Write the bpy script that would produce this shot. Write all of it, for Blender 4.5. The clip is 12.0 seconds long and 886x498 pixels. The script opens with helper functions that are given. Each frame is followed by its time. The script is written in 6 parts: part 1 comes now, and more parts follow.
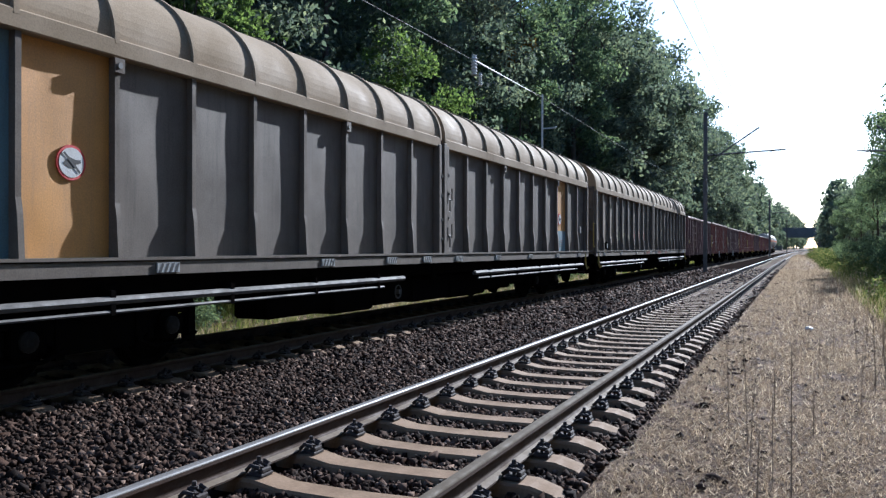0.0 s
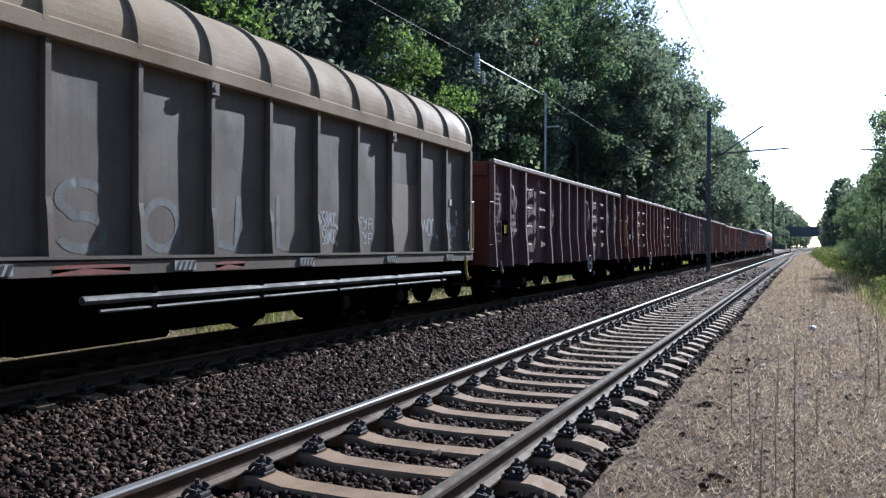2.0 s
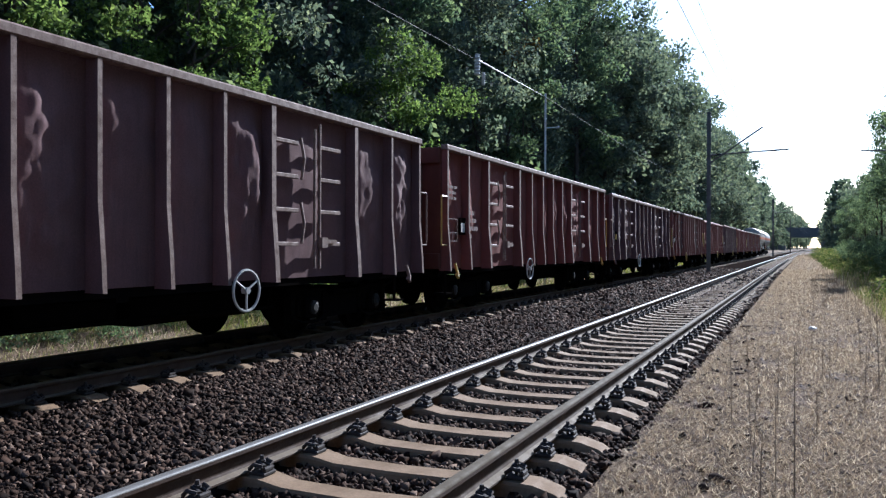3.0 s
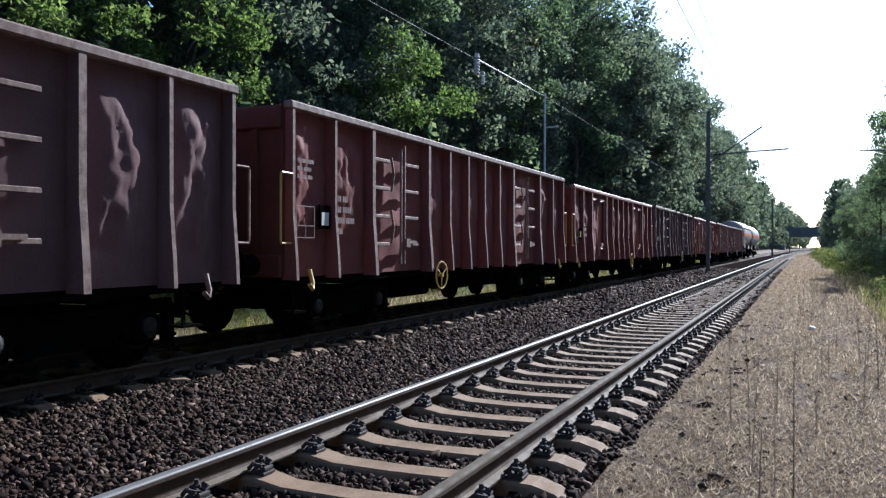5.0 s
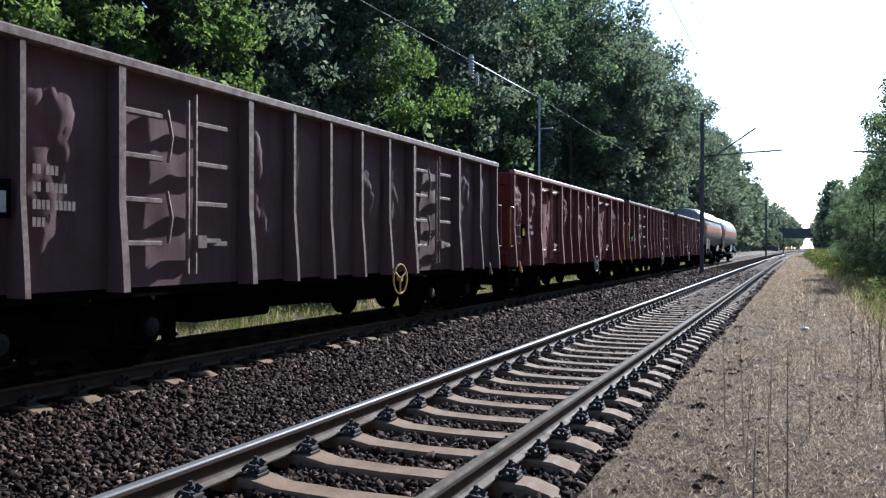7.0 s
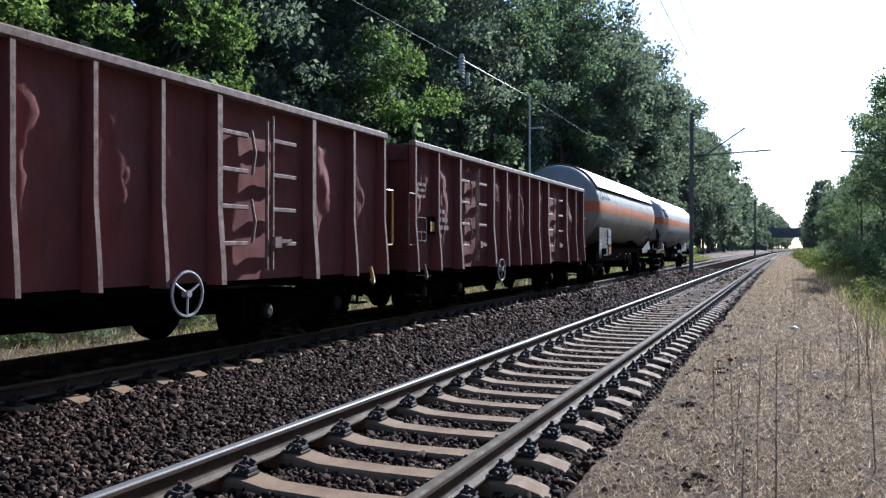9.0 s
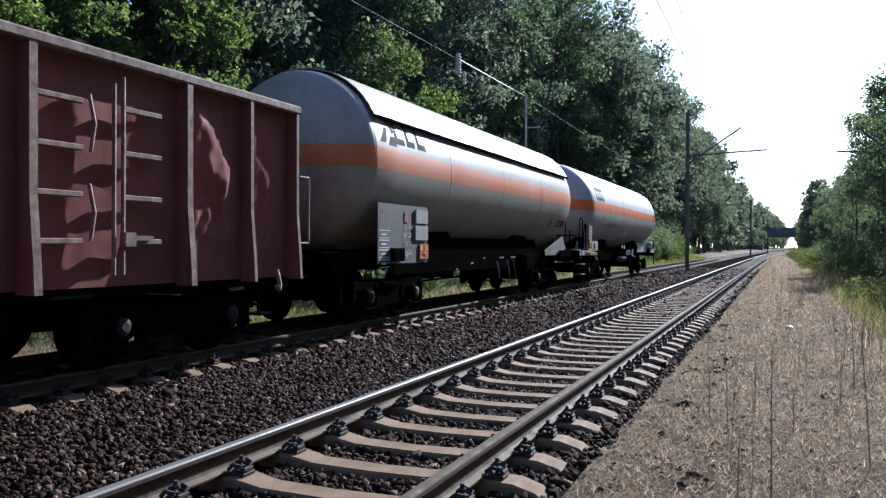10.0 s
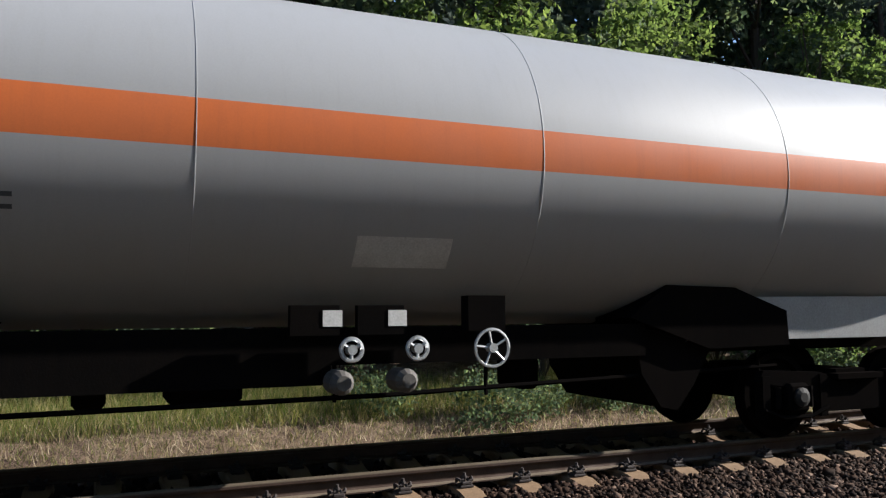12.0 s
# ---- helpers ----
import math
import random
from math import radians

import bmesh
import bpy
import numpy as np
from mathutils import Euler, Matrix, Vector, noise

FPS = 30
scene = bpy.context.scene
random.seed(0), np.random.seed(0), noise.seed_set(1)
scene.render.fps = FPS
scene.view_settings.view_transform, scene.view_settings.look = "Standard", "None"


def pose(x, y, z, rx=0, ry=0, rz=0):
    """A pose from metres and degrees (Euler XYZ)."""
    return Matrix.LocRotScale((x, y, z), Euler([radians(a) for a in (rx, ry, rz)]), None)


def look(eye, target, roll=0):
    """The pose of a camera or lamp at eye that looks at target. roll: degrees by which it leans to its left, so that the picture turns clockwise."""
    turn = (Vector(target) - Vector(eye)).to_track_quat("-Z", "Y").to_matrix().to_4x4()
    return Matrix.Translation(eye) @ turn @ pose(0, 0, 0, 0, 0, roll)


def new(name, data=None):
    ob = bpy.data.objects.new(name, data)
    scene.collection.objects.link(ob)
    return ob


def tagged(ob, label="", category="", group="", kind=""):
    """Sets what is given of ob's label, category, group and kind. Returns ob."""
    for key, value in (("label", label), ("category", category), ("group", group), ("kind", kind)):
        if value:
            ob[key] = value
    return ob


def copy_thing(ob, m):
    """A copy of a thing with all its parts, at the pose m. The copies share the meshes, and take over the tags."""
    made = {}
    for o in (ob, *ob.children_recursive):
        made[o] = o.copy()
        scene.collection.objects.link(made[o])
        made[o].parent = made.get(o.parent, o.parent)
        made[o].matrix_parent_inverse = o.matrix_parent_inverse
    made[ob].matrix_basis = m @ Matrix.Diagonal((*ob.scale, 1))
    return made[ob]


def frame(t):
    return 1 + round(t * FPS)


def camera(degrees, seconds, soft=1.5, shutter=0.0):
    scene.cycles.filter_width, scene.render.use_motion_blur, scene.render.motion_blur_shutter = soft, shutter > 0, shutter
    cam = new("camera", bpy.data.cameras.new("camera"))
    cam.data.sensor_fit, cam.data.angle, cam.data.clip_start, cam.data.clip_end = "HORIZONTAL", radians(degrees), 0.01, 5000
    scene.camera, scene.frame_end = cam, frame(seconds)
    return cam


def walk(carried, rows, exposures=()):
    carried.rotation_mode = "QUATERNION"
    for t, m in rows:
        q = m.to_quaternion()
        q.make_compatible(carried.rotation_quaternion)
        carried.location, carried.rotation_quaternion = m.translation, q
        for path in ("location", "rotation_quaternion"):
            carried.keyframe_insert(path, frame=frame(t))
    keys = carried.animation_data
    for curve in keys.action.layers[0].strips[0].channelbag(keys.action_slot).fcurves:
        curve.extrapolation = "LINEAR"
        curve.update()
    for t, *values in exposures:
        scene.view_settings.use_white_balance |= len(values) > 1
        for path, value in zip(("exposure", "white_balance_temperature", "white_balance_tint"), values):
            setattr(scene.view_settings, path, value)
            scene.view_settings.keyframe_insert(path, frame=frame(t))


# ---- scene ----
# ---------------------------------------------------------------- camera
CAM = (2.514, 0.0, 1.28)
cam = camera(57.8, 12.0, soft=1.3)
TURNS = [
    (0.0, 89.87, -0.11, 23.98), (0.5, 89.77, -0.22, 24.05), (1.0, 89.87, -0.16, 24.07), (1.5, 89.78, -0.19, 24.13),
    (2.0, 89.77, -0.17, 24.19), (2.5, 89.80, -0.11, 24.17), (3.0, 89.83, -0.18, 24.19), (5.0, 89.79, -0.21, 24.15),
    (5.5, 89.83, -0.19, 24.05), (6.0, 89.81, -0.24, 23.95), (6.5, 89.90, -0.19, 23.87), (7.0, 89.87, -0.20, 23.76),
    (9.0, 89.83, -0.21, 23.08), (9.5, 89.82, -0.20, 22.95), (10.0, 89.78, -0.27, 22.81), (10.5, 89.79, -0.30, 22.67),
    (11.0, 89.72, -0.50, 22.57), (11.2, 89.80, -0.40, 22.77), (11.3, 90.15, -0.10, 23.78), (11.4, 90.65, 0.22, 26.71),
    (11.5, 91.27, 0.54, 31.36), (11.6, 92.13, 0.71, 37.45), (11.7, 92.99, 0.87, 43.74), (11.8, 93.85, 1.04, 51.20),
    (11.9, 94.40, 0.80, 59.30), (12.0, 94.84, 0.45, 66.92)]
walk(cam, [(t, pose(*CAM, rx, ry, rz)) for t, rx, ry, rz in TURNS], [(0.0, 1.18, 4800, 10), (9.5, 1.18, 4800, 10), (10.5, 0.95, 4900, 10), (11.0, 0.8, 4900, 10), (11.5, 0.7, 5000, 10), (12.0, 1.14, 5500, 10)])

# ---------------------------------------------------------------- light
SUN = Vector((0.164, 0.882, 0.443)).normalized()
world = bpy.data.worlds.new("sky")
scene.world = world
world.use_nodes = True
wt = world.node_tree
sky = wt.nodes.new("ShaderNodeTexSky")
sky.sky_type, sky.sun_disc = "NISHITA", False
sky.sun_elevation = math.asin(SUN.z)
sky.sun_rotation = math.atan2(SUN.x, SUN.y)
sky.air_density, sky.dust_density = 1.0, 0.7
bg = wt.nodes["Background"]
bg.inputs["Strength"].default_value = 0.080
wt.links.new(sky.outputs[0], bg.inputs[0])
sun = new("sun", bpy.data.lights.new("sun", "SUN"))
sun.data.energy, sun.data.angle, sun.data.color = 5.0, radians(0.55), (1.0, 0.87, 0.70)
sun.matrix_world = look(SUN * 100, (0, 0, 0))

FAR_X, FAR_Z = -4.95, -0.04      # the train's track
NEAR_Y, NEAR_S = 3.60, 0.60    # sleepers of the near track
FAR_Y, FAR_S = 5.898, 0.579
SPEED = 16.5


def bend(y):
    """The line's slight right-hand curve: sideways offset at a distance along it."""
    d = min(max(0.0, y - 40.0), 480.0)
    return 3.3e-5 * d * d + 6.6e-5 * d * max(0.0, y - 520.0)


# ---------------------------------------------------------------- materials
def material(name, rough=0.7, metal=0.0):
    m = bpy.data.materials.new(name)
    m.use_nodes = True
    p = m.node_tree.nodes["Principled BSDF"]
    p.inputs["Roughness"].default_value, p.inputs["Metallic"].default_value = rough, metal
    return m, m.node_tree, p


def link(t, a, b):
    t.links.new(a, b)


def noise_node(t, scale, detail=4, rough=0.6, stretch=None, coords="Object"):
    tc = t.nodes.new("ShaderNodeTexCoord")
    n = t.nodes.new("ShaderNodeTexNoise")
    n.inputs["Scale"].default_value, n.inputs["Detail"].default_value, n.inputs["Roughness"].default_value = scale, detail, rough
    src = tc.outputs[coords]
    if stretch:
        mp = t.nodes.new("ShaderNodeMapping")
        mp.inputs["Scale"].default_value = stretch
        link(t, src, mp.inputs[0])
        src = mp.outputs[0]
    link(t, src, n.inputs["Vector"])
    return n.outputs["Fac"]


def ramp(t, fac, stops):
    r = t.nodes.new("ShaderNodeValToRGB")
    e = r.color_ramp.elements
    e[0].position, e[0].color = stops[0][0], (*stops[0][1], 1)
    e[1].position, e[1].color = stops[-1][0], (*stops[-1][1], 1)
    for pos, c in stops[1:-1]:
        k = e.new(pos)
        k.color = (*c, 1)
    link(t, fac, r.inputs[0])
    return r.outputs[0]


def mix(t, fac, a, b, kind="MIX"):
    n = t.nodes.new("ShaderNodeMix")
    n.data_type, n.blend_type = "RGBA", kind
    if isinstance(fac, float):
        n.inputs[0].default_value = fac
    else:
        link(t, fac, n.inputs[0])
    for s, i in ((a, 6), (b, 7)):
        if isinstance(s, tuple):
            n.inputs[i].default_value = (*s, 1)
        else:
            link(t, s, n.inputs[i])
    return n.outputs[2]


def bump(t, p, height, strength=0.4, distance=0.01):
    b = t.nodes.new("ShaderNodeBump")
    b.inputs["Strength"].default_value, b.inputs["Distance"].default_value = strength, distance
    link(t, height, b.inputs["Height"])
    link(t, b.outputs[0], p.inputs["Normal"])


def weathered(name, base, dirt, rough=0.6, metal=0.0, grime=0.5, scale=1.3, streaks=True, relief=0.3, spec=0.5, grain=0.35):
    """Paint or steel with broad stains, streaks that run down and fine grain."""
    m, t, p = material(name, rough, metal)
    big = noise_node(t, scale, 5, 0.65)
    c = mix(t, ramp(t, big, [(0.35, (0, 0, 0)), (0.7, (grime,) * 3)]), base, dirt)
    if streaks:
        st = noise_node(t, 5.0, 4, 0.7, (1, 2.2, 0.16))
        c = mix(t, ramp(t, st, [(0.5, (0, 0, 0)), (0.75, (grime,) * 3)]), c, dirt)
    fine = noise_node(t, 60, 3, 0.6)
    c = mix(t, grain, c, ramp(t, fine, [(0.3, tuple(v * 0.6 for v in base)), (0.7, tuple(min(1, v * 1.3) for v in base))]))
    link(t, c, p.inputs["Base Color"])
    link(t, ramp(t, big, [(0.3, (rough * 0.8,) * 3), (0.7, (min(1, rough * 1.25),) * 3)]), p.inputs["Roughness"])
    p.inputs["Specular IOR Level"].default_value = spec
    if relief:
        bump(t, p, fine, relief, 0.004)
    return m


def island_mat(name, colours, rough=0.9, spec=0.25, grain=90, relief=0.5):
    """Loose pieces: each its own tone."""
    m, t, p = material(name, rough)
    g = t.nodes.new("ShaderNodeNewGeometry")
    c = ramp(t, g.outputs["Random Per Island"], colours)
    n = noise_node(t, grain, 3)
    c = mix(t, 0.5, c, mix(t, n, (0.25, 0.25, 0.25), (1, 1, 1)), "MULTIPLY")
    link(t, c, p.inputs["Base Color"])
    p.inputs["Specular IOR Level"].default_value = spec
    if relief:
        bump(t, p, n, relief, 0.004)
    return m


# Default tint is greyed a little: haze put into the leaf colour.
def leaf_mat(name, colours, glow=0.4, tint=(1.25, 1.32, 0.95)):
    m, t, p = material(name, 0.8)
    g = t.nodes.new("ShaderNodeNewGeometry")
    c = ramp(t, g.outputs["Random Per Island"], colours)
    o = t.nodes.new("ShaderNodeObjectInfo")
    c = mix(t, 0.35, c, mix(t, o.outputs["Random"], (0.65, 0.75, 0.65), (1.0, 0.96, 0.88)), "MULTIPLY")
    link(t, c, p.inputs["Base Color"])
    p.inputs["Specular IOR Level"].default_value = 0.12
    tr = t.nodes.new("ShaderNodeBsdfTranslucent")
    link(t, mix(t, 1.0, c, tint, "MULTIPLY"), tr.inputs[0])
    ms = t.nodes.new("ShaderNodeMixShader")
    ms.inputs[0].default_value = glow
    link(t, p.outputs[0], ms.inputs[1])
    link(t, tr.outputs[0], ms.inputs[2])
    link(t, ms.outputs[0], t.nodes["Material Output"].inputs[0])
    return m


M_BALLAST_BED = weathered("ballast_bed", (0.017, 0.013, 0.011), (0.036, 0.028, 0.024), 1.0, grime=0.9, scale=25, streaks=False, relief=1.0, spec=0.0)
M_STONE = island_mat("ballast_stone", [(0, (0.013, 0.008, 0.006)), (0.5, (0.040, 0.023, 0.015)), (0.85, (0.085, 0.050, 0.034)), (1, (0.25, 0.175, 0.13))], spec=0.1)
M_GRAVEL = island_mat("path_gravel", [(0, (0.08, 0.058, 0.046)), (0.6, (0.20, 0.148, 0.118)), (1, (0.36, 0.29, 0.24))])
M_CLOD = island_mat("earth_clod", [(0, (0.035, 0.022, 0.016)), (0.6, (0.08, 0.052, 0.038)), (1, (0.15, 0.10, 0.075))], spec=0.05)
M_CONCRETE = weathered("sleeper_concrete", (0.245, 0.162, 0.094), (0.112, 0.073, 0.043), 0.9, grime=0.8, scale=4, streaks=False, relief=0.6, spec=0.2)
M_RUST = weathered("rail_rust", (0.070, 0.042, 0.028), (0.035, 0.023, 0.018), 0.8, grime=0.7, scale=6, streaks=False, spec=0.3)
M_FOOT = weathered("rail_foot_dust", (0.15, 0.115, 0.078), (0.07, 0.052, 0.037), 0.85, grime=0.6, scale=6, streaks=False, spec=0.3)
M_RAILTOP = weathered("rail_polish", (0.17, 0.158, 0.145), (0.09, 0.08, 0.07), 0.45, 0.0, grime=0.6, scale=8, streaks=False, relief=0.05, spec=0.22)
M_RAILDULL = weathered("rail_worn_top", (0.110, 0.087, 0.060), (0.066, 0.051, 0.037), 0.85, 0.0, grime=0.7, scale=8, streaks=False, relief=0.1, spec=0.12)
M_CLIP = weathered("clip_steel", (0.030, 0.023, 0.021), (0.055, 0.036, 0.028), 0.9, 0.0, grime=0.6, scale=20, streaks=False)
def ground_mat():
    """Dry earth under trampled straw: mauve-brown and tan patches, litter, grit and dark crumbs."""
    m, t, p = material("dry_ground", 0.97)
    big = ramp(t, noise_node(t, 0.9, 5, 0.65), [(0.32, (0.155, 0.112, 0.090)), (0.5, (0.26, 0.196, 0.150)), (0.70, (0.38, 0.30, 0.215))])
    patch = ramp(t, noise_node(t, 5.5, 5, 0.7), [(0.36, (0.42, 0.37, 0.34)), (0.5, (0.92, 0.90, 0.87)), (0.68, (1.25, 1.2, 1.08))])
    grit = ramp(t, noise_node(t, 38, 4, 0.75), [(0.38, (0.24, 0.21, 0.19)), (0.5, (0.85, 0.83, 0.80)), (0.68, (1.4, 1.36, 1.28))])
    crumbs = ramp(t, noise_node(t, 140, 2, 0.6), [(0.36, (0.25, 0.22, 0.20)), (0.46, (1, 1, 1)), (0.75, (1.25, 1.25, 1.25))])
    c = mix(t, 0.85, big, patch, "MULTIPLY")
    link(t, mix(t, 0.8, mix(t, 0.9, c, grit, "MULTIPLY"), crumbs, "MULTIPLY"), p.inputs["Base Color"])
    p.inputs["Specular IOR Level"].default_value = 0.08
    bump(t, p, noise_node(t, 30, 6, 0.8), 1.0, 0.035)
    return m


M_DIRT = ground_mat()
# Near-black base colour also carries the deep shade under the wagons.
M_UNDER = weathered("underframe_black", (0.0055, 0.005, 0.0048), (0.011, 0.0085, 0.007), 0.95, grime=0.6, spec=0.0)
M_AXLE = weathered("axle_box_grease", (0.022, 0.020, 0.018), (0.010, 0.009, 0.008), 0.7, 0.0, grime=0.6, scale=8, spec=0.2)
M_STEELWORN = weathered("worn_steel", (0.115, 0.105, 0.095), (0.05, 0.045, 0.04), 0.7, 0.1, grime=0.6, scale=5)
M_HOOD = weathered("hood_grey_paint", (0.152, 0.126, 0.102), (0.066, 0.053, 0.043), 0.6, grime=0.8, scale=1.2, spec=0.25, relief=0.08)
M_HOODRIB = weathered("hood_rib_paint", (0.155, 0.128, 0.102), (0.075, 0.061, 0.048), 0.7, grime=0.6, scale=2, spec=0.2)
M_ORANGEBAY = weathered("faded_orange_paint", (0.56, 0.27, 0.055), (0.32, 0.18, 0.07), 0.6, grime=0.7, scale=1.6)
M_TANBAY = weathered("faded_tan_paint", (0.19, 0.140, 0.095), (0.11, 0.085, 0.065), 0.6, grime=0.8, scale=1.6)
M_BLUEBAY = weathered("blue_grey_paint", (0.14, 0.23, 0.28), (0.10, 0.12, 0.13), 0.6, grime=0.6)
M_HOODROOF = weathered("hood_roof_steel", (0.33, 0.255, 0.168), (0.19, 0.146, 0.095), 0.8, 0.0, grime=0.85, scale=1.0, streaks=False, spec=0.1, relief=0.15)
M_EAS = weathered("oxide_red_paint", (0.215, 0.078, 0.068), (0.108, 0.048, 0.044), 0.85, grime=0.7, scale=1.4, spec=0.12, relief=0.12)
M_EASB = weathered("oxide_brown_paint", (0.160, 0.092, 0.094), (0.085, 0.054, 0.056), 0.85, grime=0.8, scale=1.1, spec=0.12, relief=0.12)
M_ENDRED = weathered("end_wall_red", (0.17, 0.042, 0.034), (0.09, 0.028, 0.023), 0.8, grime=0.6, scale=1.5, spec=0.2)
M_ENDBROWN = weathered("end_wall_brown", (0.115, 0.042, 0.032), (0.06, 0.026, 0.022), 0.8, grime=0.7, scale=1.5, spec=0.2)
M_EASRIM = weathered("worn_rim_paint", (0.25, 0.175, 0.145), (0.06, 0.030, 0.024), 0.7, grime=0.95, scale=9, spec=0.25)
M_EASRIMRED = weathered("rim_paint_red", (0.30, 0.135, 0.105), (0.17, 0.075, 0.060), 0.6, grime=0.6, scale=3)
M_YELLOW = weathered("yellow_paint", (0.50, 0.34, 0.06), (0.26, 0.18, 0.06), 0.45, grime=0.4, scale=6)
M_WHITE = weathered("white_paint", (0.62, 0.61, 0.585), (0.38, 0.36, 0.335), 0.55, grime=0.5, scale=5)
M_PALEGREY = weathered("pale_grey_paint", (0.34, 0.345, 0.345), (0.22, 0.21, 0.195), 0.45, grime=0.5, scale=2)
M_TANK = weathered("tank_grey_paint", (0.385, 0.385, 0.385), (0.33, 0.325, 0.315), 0.47, 0.1, grime=0.3, scale=0.35, relief=0.0, spec=0.45, grain=0.06)
M_TANKDIRTY = weathered("tank_soiled_paint", (0.36, 0.335, 0.285), (0.20, 0.165, 0.125), 0.42, 0.05, grime=0.75, scale=1.0, relief=0.05)
M_ORANGE = weathered("orange_band_paint", (0.62, 0.16, 0.042), (0.46, 0.13, 0.045), 0.45, grime=0.4, scale=1.4, relief=0.0, grain=0.08, spec=0.3)
M_BANDFADED = weathered("faded_band_paint", (0.58, 0.165, 0.042), (0.42, 0.15, 0.06), 0.5, grime=0.7, scale=1.2, relief=0.03)
M_ORANGEPLATE = weathered("orange_plate", (0.85, 0.24, 0.03), (0.62, 0.18, 0.04), 0.5, grime=0.3, scale=6)
M_GUSSET = weathered("gusset_grey_paint", (0.055, 0.056, 0.058), (0.032, 0.031, 0.030), 0.8, grime=0.6, scale=2)
M_DARKRED = weathered("dull_red_paint", (0.22, 0.03, 0.026), (0.13, 0.025, 0.022), 0.6, grime=0.5, scale=6)
M_LOGO = weathered("logo_grey_paint", (0.085, 0.088, 0.092), (0.14, 0.14, 0.138), 0.85, grime=0.5, relief=0, spec=0.05)
M_SHIELD = weathered("sunshield_beige", (0.34, 0.295, 0.225), (0.22, 0.19, 0.15), 0.6, grime=0.8, scale=1.5, streaks=False)
M_PANEL = weathered("panel_dark_grey", (0.050, 0.052, 0.056), (0.032, 0.032, 0.033), 0.6, grime=0.5, scale=3)
M_BLUEGREY = weathered("logo_blue_grey", (0.045, 0.078, 0.135), (0.075, 0.105, 0.15), 0.85, grime=0.4, relief=0.03, spec=0.05)
M_LOGOGREY = weathered("logo_pale_grey", (0.30, 0.31, 0.31), (0.24, 0.24, 0.23), 0.45, grime=0.5, relief=0.03)
M_BLACK = weathered("black_lettering", (0.02, 0.02, 0.022), (0.05, 0.05, 0.05), 0.5, grime=0.3, relief=0)
M_RED = weathered("red_paint", (0.55, 0.035, 0.03), (0.35, 0.03, 0.03), 0.45, grime=0.4, scale=5)
M_WHITEINK = weathered("pale_lettering", (0.22, 0.16, 0.15), (0.12, 0.07, 0.065), 0.8, grime=0.9, scale=9, relief=0)
M_SPRAYW = weathered("spray_white", (0.42, 0.43, 0.44), (0.12, 0.11, 0.105), 0.6, grime=0.8, scale=7, relief=0)
M_SPRAYPALE = weathered("spray_pale_blue", (0.14, 0.145, 0.145), (0.095, 0.085, 0.078), 0.7, grime=0.9, scale=6, relief=0)
M_SPRAYY = weathered("spray_olive", (0.27, 0.255, 0.115), (0.12, 0.105, 0.065), 0.6, grime=0.85, scale=7, relief=0)
M_SPRAYR = weathered("spray_red", (0.26, 0.055, 0.035), (0.10, 0.055, 0.045), 0.6, grime=0.9, scale=7, relief=0)
M_BARK = weathered("bark", (0.085, 0.065, 0.05), (0.04, 0.033, 0.028), 0.95, grime=0.7, scale=6, spec=0.1, relief=1.0)
M_MAST = weathered("mast_steel", (0.12, 0.115, 0.11), (0.07, 0.064, 0.06), 0.7, 0.2, grime=0.6, scale=3)
M_GALVDULL = weathered("dull_galvanised_steel", (0.30, 0.305, 0.31), (0.2, 0.2, 0.2), 0.6, 0.2, grime=0.5, scale=3)
M_GALV = weathered("galvanised_steel", (0.55, 0.56, 0.57), (0.38, 0.38, 0.38), 0.4, 0.7, grime=0.5, scale=3)
M_WIRE = weathered("contact_wire", (0.16, 0.15, 0.14), (0.10, 0.095, 0.09), 0.8, 0.0, grime=0.5, scale=3, relief=0)
M_BRIDGE = weathered("bridge_concrete", (0.16, 0.155, 0.15), (0.09, 0.085, 0.08), 0.9, grime=0.6, scale=0.3)
# Next three leaf tones have bluish haze put into them, most in the distant one.
M_LEAF = leaf_mat("leaf_mid", [(0, (0.066, 0.092, 0.068)), (0.6, (0.125, 0.160, 0.098)), (1, (0.215, 0.245, 0.135))], 0.55)
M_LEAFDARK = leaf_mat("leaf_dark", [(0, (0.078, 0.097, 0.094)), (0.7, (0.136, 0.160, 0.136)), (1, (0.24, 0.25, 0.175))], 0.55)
M_LEAFHAZE = leaf_mat("leaf_far", [(0, (0.088, 0.105, 0.094)), (0.6, (0.148, 0.170, 0.136)), (1, (0.235, 0.245, 0.18))], 0.48)
M_LEAFBRIGHT = leaf_mat("leaf_bright", [(0, (0.068, 0.100, 0.034)), (0.6, (0.132, 0.180, 0.056)), (1, (0.22, 0.27, 0.085))], 0.54)
M_LEAFRUST = leaf_mat("leaf_autumn", [(0, (0.09, 0.07, 0.02)), (0.6, (0.18, 0.11, 0.03)), (1, (0.26, 0.15, 0.035))], 0.4)
M_GRASS = leaf_mat("bank_grass", [(0, (0.065, 0.095, 0.025)), (0.5, (0.15, 0.175, 0.050)), (0.78, (0.30, 0.255, 0.12)), (1, (0.46, 0.37, 0.22))], 0.35, (1.3, 1.4, 0.75))
M_WEED = leaf_mat("weed_leaf", [(0, (0.060, 0.088, 0.032)), (0.5, (0.115, 0.140, 0.055)), (0.8, (0.19, 0.185, 0.085)), (1, (0.30, 0.25, 0.14))], 0.45, (1.3, 1.35, 0.8))
